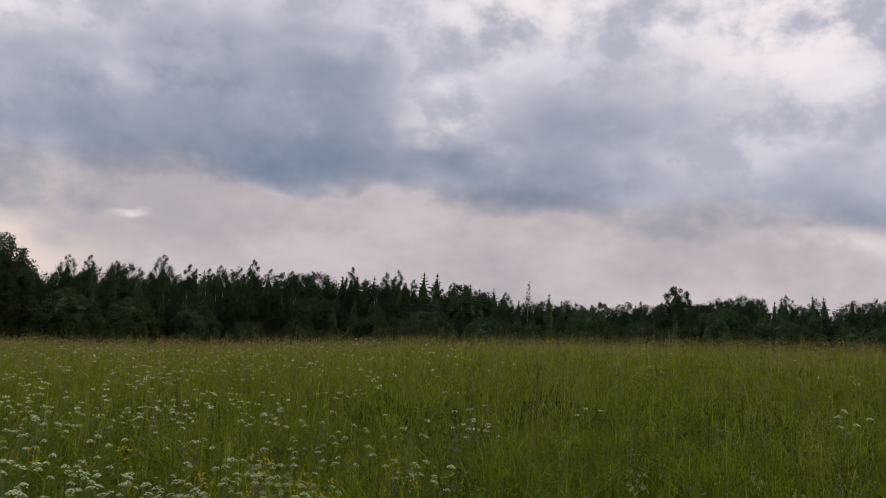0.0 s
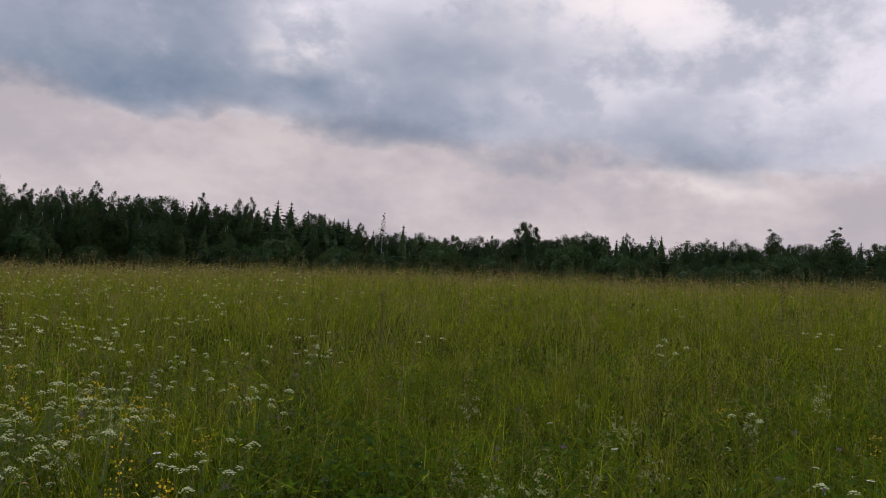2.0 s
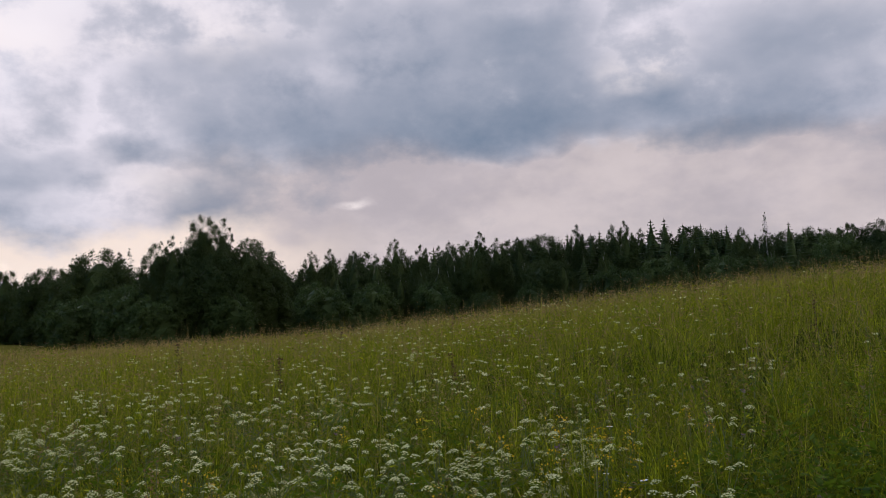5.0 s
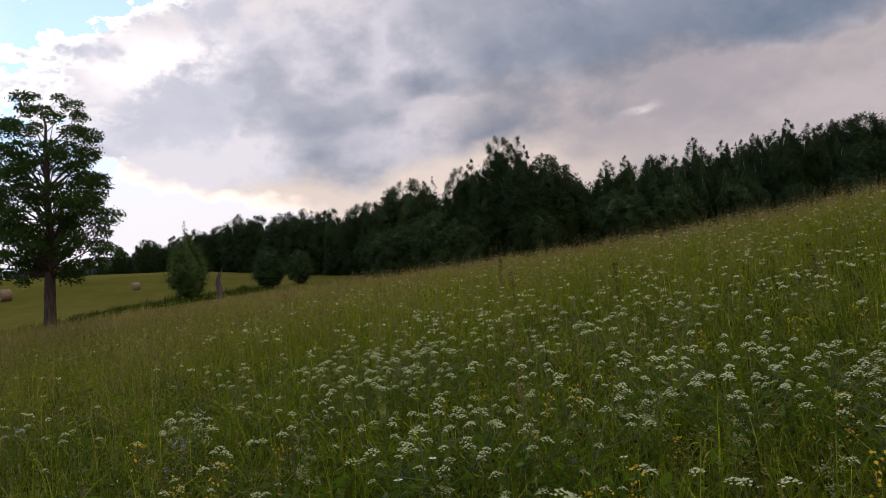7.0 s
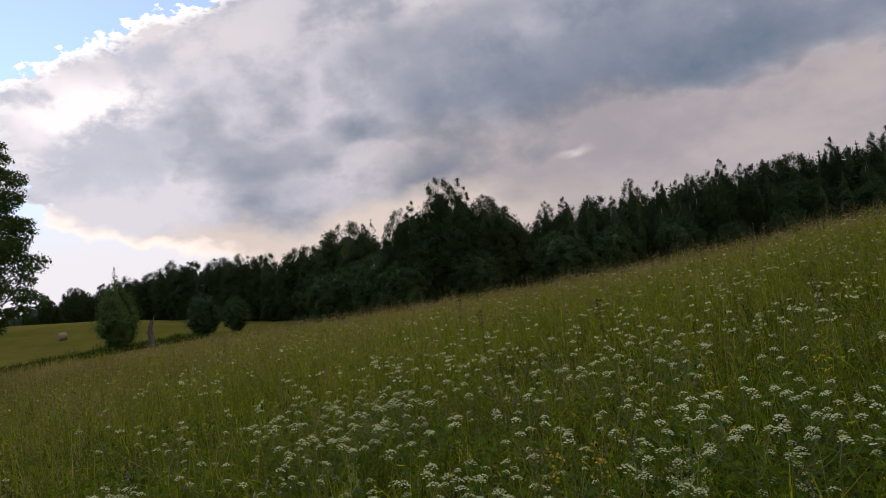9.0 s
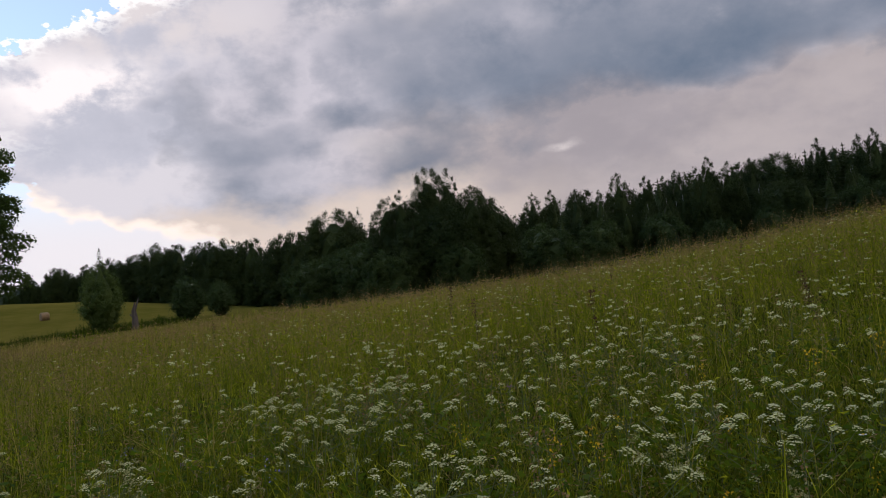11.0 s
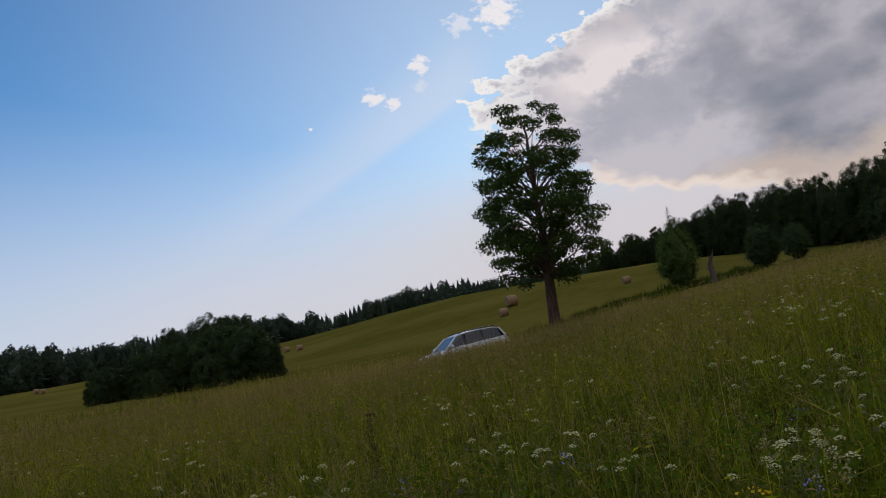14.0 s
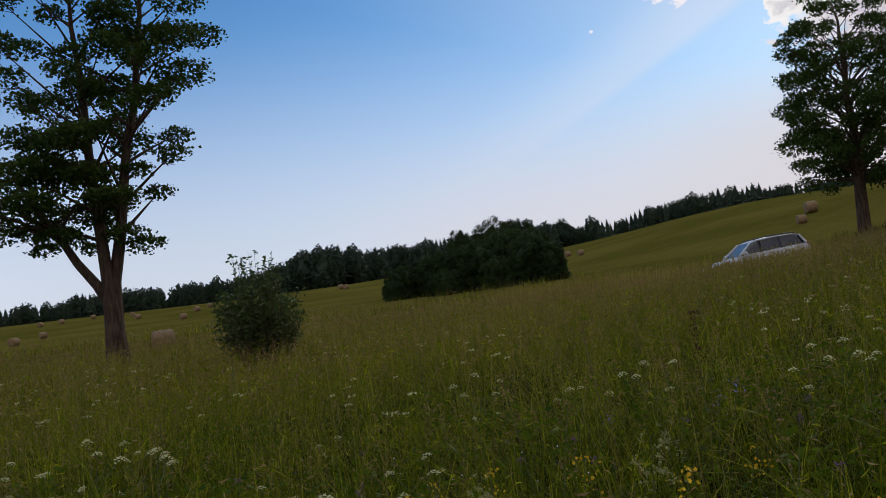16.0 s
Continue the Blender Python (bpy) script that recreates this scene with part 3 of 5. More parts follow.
def massed(rng, height, low, radius, profile, lobes, each, leaf, trunk_r, lobe=0.34, tip=0.0, sag=0.3, ragged=0.16, heads=1):
    """A full crown seen from afar: leafy lobes of many sizes set over the crown's outline, each clad in small leaves, round a dark heart.
    tip: how far the uppermost lobes narrow to a leading shoot. heads: stems whose tops stand apart."""
    knots, fine = np.linspace(0, 1, len(profile)), np.linspace(0, 1, 80)
    share = np.cumsum(np.interp(fine, knots, profile) + 0.22)
    share /= share[-1]
    bodies, quads, wood = [], [], []
    for k in range(heads):
        a = k * 2.399 + rng.normal() * 0.3
        q = 0.0 if k == 0 else radius * 0.48 * rng.uniform(0.8, 1.2)
        x, y = math.cos(a) * q, math.sin(a) * q
        h = height * (1.0 if k == 0 else rng.uniform(0.78, 0.96))
        r0 = radius * (1.0 if heads == 1 else 0.66)
        bodies.append(hull(x, y, low, low + (h - low) * 0.86, r0 * 0.56, profile, rng, 11, 10, 0.10))
        wood.append(tube([(0, 0, 0), (x * 0.6, y * 0.6, h * 0.45), (x, y, h * 0.95)], [trunk_r, trunk_r * 0.55, 0.015], 6))
        n = max(8, lobes // heads)
        for i in range(n):
            v = float(np.interp((i + rng.uniform()) / n, share, fine))
            full = r0 * float(np.interp(v, knots, profile))
            size = lobe * r0 * rng.uniform(0.6, 1.3) * (0.42 + 0.58 * full / r0) * (1 - tip * max(0.0, v - 0.55) * 1.5)
            size = max(size, 0.09 * r0)
            t = i * 2.399 + rng.normal() * 0.5
            out = max(0.0, full - size * 0.62) * rng.uniform(0.70, 1.06)
            c = np.array([x + math.cos(t) * out, y + math.sin(t) * out, low + (h - low) * v - size * 0.35 * v])
            if v < 0.80:
                bodies.append(hull(c[0], c[1], c[2] - size * 0.55, c[2] + size * 0.5, size * (0.74 - 0.30 * v), (0.2, 0.75, 1.0, 0.75, 0.1), rng, 5, 6, 0.16))
            m = max(14, int(2.0 * each * (size / (lobe * r0)) ** 1.6))
            d = rng.normal(size=(m, 3))
            d += np.array([math.cos(t) * 0.55, math.sin(t) * 0.55, 0.45])
            d /= np.linalg.norm(d, axis=1)[:, None]
            p = c + d * size * (1.0 - 0.5 * rng.uniform(size=(m, 1)) ** 1.4 + ragged * rng.normal(size=(m, 1))) * (1, 1, 0.85 + (0.5 * tip + 0.25) * v)
            quads.append(facing(p, d, leaf * (0.70 + 0.35 * min(1.0, size / (lobe * r0))), rng, 1.35, 0.8, sag))
        m = each
        w = rng.uniform(0, 1, (m, 1)) ** 0.8
        p = np.array([x, y, h]) - np.array([0, 0, 1.0]) * w * r0 * (0.5 + 0.9 * tip) + rng.normal(size=(m, 3)) * (0.05 + w * r0 * 0.22) * (1, 1, 0.4)
        quads.append(facing(p, rng.normal(size=(m, 3)) * 0.3 + (0, 0, 0.4), leaf * 0.7, rng, 1.4, 0.9, sag))
    return mesh_of("trunk", *join(wood), True), crown_mesh(np.concatenate(quads), bodies)


def spruce(rng, height, radius, trunk_r=0.16, tiers=24, boughs=10, leaf=0.30):
    """Trunk and crown of a spruce: tier on tier of sagging boughs with jagged ends over a dark cone."""
    wood = [tube([(0, 0, 0), (0, 0, height * 0.5), (0, 0, height * 0.995)], [trunk_r, trunk_r * 0.55, 0.02], 6)]
    cone = (1.0, 1.0, 0.96, 0.90, 0.82, 0.72, 0.59, 0.44, 0.26, 0.04)
    bodies = [hull(0, 0, 0.1, height * 0.93, radius * 0.58, cone, rng, 12, 9, 0.16)]
    quads = []
    for i in range(tiers):
        u = 1 - (1 - i / tiers) ** 1.12
        z = height * (0.03 + 0.955 * u)
        reach = radius * float(np.interp(u, np.linspace(0, 1, len(cone)), cone)) * rng.uniform(0.70, 1.2) + 0.07
        n = max(5, int(boughs * (0.45 + 0.55 * reach / radius)))
        for k in range(n):
            a = k * 6.283 / n + i * 1.7 + rng.normal() * 0.25
            r = reach * rng.uniform(0.5, 1.25)
            along = np.array([math.cos(a), math.sin(a), 0.0])
            across = np.array([-math.sin(a), math.cos(a), 0.0])
            drop = r * (0.30 - 0.34 * u)
            for w0, w1, wide in ((0.45, 0.86, 0.30), (0.72, 1.0, 0.20), (0.85, 1.08, 0.10)):
                p0 = along * r * w0 + np.array([0, 0, z - drop * w0 * w0])
                p1 = along * r * w1 + np.array([0, 0, z - drop * w1 * w1 + 0.05 * rng.normal()])
                mid = (p0 + p1) / 2
                q = across * (r * wide + leaf * 0.35) * rng.uniform(0.8, 1.2)
                hang = np.array([0, 0, -0.10 - 0.10 * rng.uniform()]) * (1.2 - u)
                quads.append(np.stack([p0, mid + q + hang, p1, mid - q + hang]))
    tip = np.array([0, 0, height])
    for k in range(5):
        a = k * 1.257
        d = np.array([math.cos(a), math.sin(a), 0]) * 0.07
        quads.append(np.stack([tip - (0, 0, 0.55) - d, tip - (0, 0, 0.35) + d, tip, tip - (0, 0, 0.35) - d * 0.6]))
    return mesh_of("trunk", *join(wood), True), crown_mesh(np.concatenate(quads), bodies, 4)


def make_tree(name, meshes, bark, leaf, label, category="tree", group=""):
    t = thing(name, Matrix.Identity(4), label, category, group)
    part("trunk", meshes[0], bark, t)
    part("crown", meshes[1], leaf, t)
    return t


R = np.random.default_rng
SLIM = (0.8, 1.0, 0.92, 0.8, 0.66, 0.48, 0.30, 0.1)

MODELS = {}
BIRCH = (0.35, 0.62, 0.84, 0.97, 1.0, 0.98, 0.91, 0.80, 0.64, 0.42, 0.10)
FULL = (0.40, 0.65, 0.85, 0.97, 1.0, 1.0, 0.95, 0.86, 0.72, 0.50, 0.15)
ARCH = (0.62, 0.86, 0.97, 1.0, 1.0, 0.98, 0.94, 0.87, 0.76, 0.56, 0.22)
DOME = (0.80, 0.95, 1.0, 1.0, 1.0, 0.99, 0.96, 0.90, 0.80, 0.60, 0.15)
SHRUB = (0.30, 0.66, 0.92, 1.0, 1.0, 0.97, 0.91, 0.82, 0.69, 0.48, 0.10)
for key, s0, r, n in (("birch_a", 1, 1.9, 1), ("birch_b", 2, 1.55, 1), ("birch_c", 3, 2.3, 2)):
    MODELS[key] = ("birch_tree", 10.0, lambda s0=s0, r=r, n=n: massed(R(s0), 10.0, 0.3, r, BIRCH, 110, 240, 0.082, 0.10, 0.30, 0.6, 0.15, 0.34, n),
                   BIRCH_BARK, BIRCH_LEAF, "tall slim birch with dark green crown in the wood")
for key, s0 in (("airy_a", 11), ("airy_b", 12)):
    MODELS[key] = ("birch_tree", 10.0, lambda s0=s0: broadleaf(R(s0), 10.0, 2.0, 1.05, SLIM, 44, 52, 0.11, 0.46, 0.07, sides=6, core=160, limb_sides=3, pointed=True),
                   BIRCH_BARK, BIRCH_LEAF, "thin airy birch that rises above its neighbours")
MODELS["open_a"] = ("broadleaf_tree", 10.0, lambda: broadleaf(R(14), 10.0, 3.0, 1.45, (0.45, 0.75, 0.95, 1.0, 0.92, 0.7, 0.3), 46, 110, 0.12, 0.52, 0.11, sides=6, core=260, limb_sides=3),
                    BARK, BIRCH_LEAF, "tall tree with an open rounded crown above the wood")
for key, s0, n in (("round_a", 21, 1), ("round_b", 22, 2), ("round_c", 23, 1)):
    MODELS[key] = ("broadleaf_tree", 10.0, lambda s0=s0, n=n: massed(R(s0), 10.0, 0.2, 3.9, ARCH, 130, 170, 0.125, 0.16, 0.24, 0.1, 0.3, 0.26, n),
                   BARK, BIRCH_LEAF, "round-crowned dark green broad-leaved tree at the wood's edge")
for key, s0, r in (("spruce_a", 31, 2.0), ("spruce_b", 32, 1.7), ("spruce_c", 33, 2.3)):
    MODELS[key] = ("spruce_tree", 10.0, lambda s0=s0, r=r: spruce(R(s0), 10.0, r), BARK, SPRUCE_LEAF, "dark pointed spruce standing in the wood")
for key, s0, n in (("bush_a", 41, 3), ("bush_b", 42, 2), ("bush_c", 43, 3)):
    MODELS[key] = ("bush", 10.0, lambda s0=s0, n=n: massed(R(s0), 10.0, 0.0, 6.2, DOME, 150, 150, 0.22, 0.14, 0.22, 0.0, 0.2, 0.22, n),
                   BARK, BUSH_LEAF, "dense rounded willow bush at the field's edge")
MODELS["young"] = ("broadleaf_tree", 10.0, lambda: massed(R(74), 10.0, 0.6, 2.7, (0.42, 0.72, 0.92, 1.0, 0.98, 0.92, 0.80, 0.62, 0.42, 0.22, 0.06), 90, 130, 0.12, 0.12, 0.27, 0.6, 0.1, 0.55),
                   BARK, YOUNG_LEAF, "young bushy tree on the field margin")
MODELS["shrub"] = ("bush", 10.0, lambda: massed(R(72), 10.0, 0.3, 3.5, SHRUB, 80, 130, 0.15, 0.12, 0.30, 0.3, 0.1, 0.45),
                   BARK, BUSH_LEAF, "small rounded bush on the field margin")
for key, s0, n in (("clump_a", 61, 1), ("clump_b", 62, 2)):
    MODELS[key] = ("birch_tree", 10.0, lambda s0=s0, n=n: massed(R(s0), 10.0, 0.3, 2.2, FULL, 150, 250, 0.068, 0.10, 0.25, 0.4, 0.25, 0.32, n),
                   BIRCH_BARK, BIRCH_LEAF, "full birch with drooping dark green crown in the clump")
# far trees, their leaves coloured pale and bluish for haze
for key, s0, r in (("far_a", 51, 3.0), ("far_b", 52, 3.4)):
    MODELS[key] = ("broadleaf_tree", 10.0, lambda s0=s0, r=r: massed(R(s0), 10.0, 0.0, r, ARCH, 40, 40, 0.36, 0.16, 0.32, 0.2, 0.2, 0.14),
                   BARK, HAZED_LEAF, "dark broad-leaved tree of the far wood behind the field")
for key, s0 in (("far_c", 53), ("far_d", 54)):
    MODELS[key] = ("spruce_tree", 10.0, lambda s0=s0: spruce(R(s0), 10.0, 2.7, 0.16, 14, 7, 0.5), BARK, HAZED_LEAF, "dark spruce of the far wood behind the field")

first_of = {}


def plant(key, bearing, distance, height, seed, group="", label="", category="", lean=(0.0, 0.0)):
    """Sets a tree of that height on the land; the first of its kind is built, later ones are copies."""
    name, tall, build, bark, leaf, text = MODELS[key]
    s = height / tall
    turn = (seed * 137.5) % 360
    m = place_at(bearing, distance, turn, s, -0.12 * s, lean)
    if key not in first_of:
        first_of[key] = make_tree(name, build(), bark, leaf, text, name.replace("_tree", " tree") if "tree" in name else name, group)
        first_of[key].matrix_world = m
        t = first_of[key]
    else:
        t = copy_thing(first_of[key], Matrix.Identity(4))
        t.matrix_basis = m
    return tagged(t, label, category, group)


def plant_to(key, bearing, distance, rise, seed, group="", label="", category=""):
    """The same, with the tip at that many degrees over the eye's level."""
    height = EYE + distance * math.tan(radians(rise)) - float(ground_z(bearing, distance))
    return plant(key, bearing, distance, max(height, 1.0), seed, group, label, category)


# trees whose tips stand out along the wood's skyline: bearing, rise of the tip in degrees
WOOD = "trees of the wood beyond the meadow"
seed = 1


def crest(key, dist, *tips):
    """Trees of one kind whose tips reach the given bearing and rise."""
    global seed
    for b, rise in tips:
        seed += 1
        plant_to(key, b, dist + (seed * 7) % 9 - 4, rise, seed, WOOD)


crest("birch_a", 88, (17.27, 8.85), (13.82, 8.53), (10.8, 8.62), (3.26, 8.98), (22.74, 8.22), (20, 8.2), (-4.44, 8.16))
crest("birch_b", 90, (15.73, 8.38), (11.8, 9.06), (9.37, 8.55), (5.6, 9.11), (2.55, 9.13), (21.52, 8.3), (24.44, 7.17), (-12.98, 7.88))
crest("birch_c", 86, (12.72, 8.59), (18.59, 7.97), (25.88, 7.37), (-21.51, 8.52), (-31.26, 8.09), (-26.39, 8.31))
crest("airy_a", 92, (17.15, 8.83), (-5.87, 8.91), (39.4, 6.98), (33.69, 8.55))
crest("open_a", 92, (-30.25, 8.95), (-33.81, 9.09))
crest("airy_b", 95, (7.02, 8.4), (-27.8, 7.94), (32.88, 8.06))
crest("spruce_a", 92, (14.82, 8.22), (8.24, 8.45), (4.69, 8.57), (0.92, 9.19), (-2.1, 8.63), (-3.63, 8.42), (-20.19, 8.36), (-23.65, 8.42), (-35.12, 8.26))
crest("spruce_b", 94, (7.33, 8.11), (0.07, 9.18), (-2.71, 8.37), (-7.19, 8.25), (-23.04, 8.47), (-27.4, 8.19), (-20.9, 8.12))
crest("spruce_c", 90, (-1.03, 8.71), (-1.53, 7.99), (-8, 7.83), (-8.91, 7.62), (-24.56, 7.75))
crest("round_a", 100, (-8.61, 7.67), (-11.96, 7.68), (-17.75, 8.07), (-25.27, 7.95), (26.53, 8.8))
crest("round_b", 98, (-10.43, 7.79), (-15.12, 8.89), (-19.07, 7.96), (-28.41, 7.57), (28.24, 8.08))
crest("round_c", 102, (-13.59, 7.67), (-16.64, 7.76), (-32.07, 8.06), (-22.53, 7.76), (30.44, 8.48), (-36.75, 8.03))

# the body of the wood, row behind row
order = ("birch_a", "birch_b", "birch_c", "round_b", "spruce_b", "birch_b", "round_a", "spruce_c", "round_c", "birch_c")
fill = R(77)
SKY_B = (-48.71, -35.74, -28.61, -20.49, -10.33, -5.25, -0.12, 4.99, 12.1, 20.19, 24.73, 26.26, 31.28, 36.29, 42.3, 47.28, 52.24)
SKY_R = (7.92, 7.85, 7.75, 8.10, 7.18, 7.65, 8.36, 8.39, 8.06, 7.67, 6.47, 7.88, 7.86, 6.89, 6.37, 6.06, 5.44)
for row, (near, step, drop) in enumerate(((83, 1.2, 0.75), (99, 0.8, -0.4))):
    b = -46.0
    while b < 35.0:
        d = near + fill.uniform(-4, 4)
        rise = np.interp(b, SKY_B, SKY_R) - drop - abs(fill.normal()) * 0.4
        kinds = order[3:] if b < -8 else order
        plant_to(kinds[int(fill.integers(len(kinds)))], b, d, rise, int(fill.integers(999)), WOOD)
        b += step * fill.uniform(0.7, 1.3)

# low growth along the wood's foot
b = -45.0
while b < 34.0:
    d = fill.uniform(77, 81)
    plant(("bush_a", "bush_b", "bush_c")[int(fill.integers(3))], b, d, fill.uniform(2.4, 5.4), int(fill.integers(999)), "bushes along the foot of the wood")
    b += fill.uniform(2.2, 4.2)

# the birch clump that stands forward of the wood
CLUMP = "birches of the clump in front of the wood"
for i, (key, b, d, rise) in enumerate((("clump_a", 29.43, 66, 10.57), ("clump_b", 28.28, 68, 10.35), ("clump_a", 26.78, 67, 9.15), ("clump_b", 31.33, 65, 9.26),
                                       ("clump_a", 32.12, 66, 8.91), ("round_a", 25.96, 70, 7.55), ("round_c", 29.02, 64, 8.12), ("round_b", 30.64, 63, 7.41),
                                       ("bush_a", 32.74, 62, 5.6), ("bush_b", 27.62, 62, 5.73))):
    plant_to(key, b, d, rise, 300 + i, CLUMP)
# lower broad-leaved trees that follow the hollow to the hay field
HOLLOW = "trees along the hollow"
for i, (key, b, d, rise) in enumerate((("round_a", 35.46, 78, 8.04), ("round_b", 36.93, 82, 7.27), ("round_c", 38.32, 86, 6.97), ("round_b", 40.49, 95, 6.83),
                                       ("round_a", 41.88, 98, 6.83), ("round_c", 43.28, 102, 6.83), ("round_b", 44.88, 108, 6.83), ("round_a", 45.98, 112, 6.84),
                                       ("birch_b", 34.33, 80, 7.95), ("bush_a", 36.4, 70, 5.25), ("bush_b", 34.01, 66, 5.81),
                                       ("round_c", 47.25, 118, 6.38), ("round_a", 48.65, 124, 6.19), ("round_b", 50.03, 130, 5.98), ("round_c", 51.63, 136, 5.88),
                                       ("round_b", 53.23, 142, 5.58), ("round_a", 39.89, 92, 5.78), ("round_b", 42.69, 100, 5.68), ("round_c", 46.47, 112, 5.48),
                                       ("round_a", 44.28, 106, 5.28), ("round_a", 50.83, 132, 5.48), ("round_c", 48.25, 118, 5.48),
                                       ("spruce_b", 46.77, 124, 6.49), ("spruce_a", 51.23, 140, 5.79))):
    plant_to(key, b, d, rise + 0.3, 340 + i, HOLLOW)
for i, (b, d, rise) in enumerate(((33.56, 74, 6.42), (34.96, 74, 6.03), (36.54, 80, 5.87), (37.9, 90, 5.68), (39.28, 98, 5.48), (40.67, 102, 5.38), (42.07, 106, 5.28), (43.47, 110, 5.28),
                                  (45.06, 116, 5.18), (46.66, 122, 5.08), (48.04, 128, 5.09), (49.42, 134, 4.98), (50.82, 140, 4.99), (52.42, 146, 4.88), (54.02, 152, 4.88))):
    plant_to(("bush_a", "bush_b", "bush_c")[i % 3], b, d, rise, 420 + i, "bushes along the hollow")

# far woods behind the hay fields
FAR = "trees of the far woods"
FAR_B = (51.21, 54.73, 58.63, 60.75, 63.54, 66.59, 68.4, 70.31, 72.22, 74.22, 77.14, 80.24, 83.66, 86.29, 88.3, 89.81, 91.82, 94.83, 96.04, 98.34, 102.06, 104.85, 107.53, 116.35)
FAR_R = (5.52, 5.21, 4.85, 5.34, 5.63, 5.49, 5.32, 4.91, 5.1, 5.38, 5.67, 5.53, 5.39, 5.34, 5.93, 5.92, 5.25, 4.72, 4.81, 4.59, 4.82, 4.74, 4.48, 4.57)
b = 52.0
while b < 116.0:
    d = np.interp(b, (52, 60, 68, 76, 92, 100, 116), (205, 225, 235, 230, 210, 260, 260)) + fill.uniform(-10, 10)
    rise = np.interp(b, FAR_B, FAR_R) + 0.22 - abs(fill.normal()) * 0.28
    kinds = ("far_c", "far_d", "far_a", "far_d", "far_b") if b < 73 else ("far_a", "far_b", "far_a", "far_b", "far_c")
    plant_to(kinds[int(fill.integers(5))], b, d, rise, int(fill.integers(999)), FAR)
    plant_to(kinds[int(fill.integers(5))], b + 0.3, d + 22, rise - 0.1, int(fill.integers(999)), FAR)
    b += fill.uniform(0.38, 0.62)

# the dense willow thicket in the near hay field
THICKET = "willow bushes of the thicket"
for i, (key, b, d, rise) in enumerate((("bush_a", 75.46, 58, 4.9), ("bush_b", 77.02, 60, 5.17), ("bush_c", 78.81, 62, 4.78), ("bush_a", 80.56, 63, 4.67),
                                       ("bush_b", 82.14, 64, 4.17), ("bush_c", 83.69, 64, 3.87), ("bush_b", 74.66, 57, 4.03), ("bush_a", 77.93, 57, 3.6),
                                       ("bush_c", 81.25, 59, 3.29), ("bush_a", 84.42, 62, 3.08))):
    plant_to(key, b, d, rise, 380 + i, THICKET)
for i, (key, b, d, rise) in enumerate((("round_a", 78.02, 74, 5.95), ("round_c", 76.69, 76, 5.73), ("round_b", 80.2, 76, 5.6), ("airy_a", 82.12, 74, 5.47))):
    plant_to(key, b, d, rise, 395 + i, "trees behind the willow thicket")

# young trees and small rounded bushes on the field margin
plant_to("young", 49.51, 61, 6.57, 400, "", "young bushy tree with a thin leading shoot on the field margin", "tree")
plant_to("airy_b", 49.51, 61.4, 7.16, 401, "", "thin young shoot with sparse leaves above the bushy tree", "sapling")
plant_to("shrub", 44.66, 69, 5.13, 402, "small bushes on the field margin")
plant_to("shrub", 42.75, 73, 4.75, 403, "small bushes on the field margin")

# the lone maple and the forked maple
m1 = broadleaf(R(503), 12.15, 3.0, 3.45, (0.66, 0.93, 1.0, 0.98, 0.92, 0.88, 0.86, 0.76, 0.60, 0.34), 112, 480, 0.09, 0.64, 0.31,
               ((0.045, 0.01, 1.0),), flat=0.58, inner=0.26)
lone = make_tree("maple_tree", m1, BARK, MAPLE_LEAF, "tall lone maple with dense dark crown above the parked car", "maple tree", "field maples")
lone.matrix_world = place_at(57.5, 47, 57.0, 1.0, -0.25)
m2 = broadleaf(R(502), 15.8, 4.1, 2.9, (0.45, 0.65, 0.8, 0.95, 1.0, 1.0, 0.9, 0.6), 108, 480, 0.095, 0.74, 0.33,
               ((-0.02, 0.0, 0.95), (0.150, 0.03, 1.0), (-0.36, 0.1, 0.5)), 0.17, flat=0.46, inner=0.55)
forked = make_tree("maple_tree", m2, BARK, MAPLE_LEAF, "large old maple with forked trunk at the meadow's end", "maple tree", "field maples")
forked.matrix_world = place_at(99.07, 33, 102.1, 1.0, -0.25)

# ---------------------------------------------------------------- things in the fields


def bale_mesh(rng):
    """A round bale lying on its side, axis along x, slightly sagged and shaggy."""
    verts, faces = [], []
    rings, sides = 9, 28
    for i in range(rings):
        x = -0.6 + 1.2 * i / (rings - 1)
        soft = 0.93 if i in (0, rings - 1) else 1.0
        for k in range(sides):
            a = 2 * math.pi * k / sides
            r = 0.70 * soft * (1 + 0.022 * rng.normal())
            z = max(math.sin(a) * r, -0.64) + 0.64
            verts.append((x + 0.02 * rng.normal(), math.cos(a) * r * 1.03, z))
    for i in range(rings - 1):
        for k in range(sides):
            j = (k + 1) % sides
            faces.append((i * sides + k, (i + 1) * sides + k, (i + 1) * sides + j, i * sides + j))
    for end, x in ((0, -0.6), (rings - 1, 0.6)):
        last = [end * sides + k for k in range(sides)]
        for q, depth in ((0.66, 0.015), (0.33, -0.02)):
            now = []
            for k in range(sides):
                a = 2 * math.pi * k / sides
                now.append(len(verts))
                verts.append((x + math.copysign(depth, x) + 0.012 * rng.normal(), math.cos(a) * 0.7 * q, max(math.sin(a) * 0.7 * q, -0.62) + 0.64))
            for k in range(sides):
                j = (k + 1) % sides
                faces.append((last[k], last[j], now[j], now[k]) if end == 0 else (last[j], last[k], now[k], now[j]))
            last = now
        faces.append(tuple(last) if end == 0 else tuple(last[::-1]))
    return mesh_of("bale", verts, faces, True)


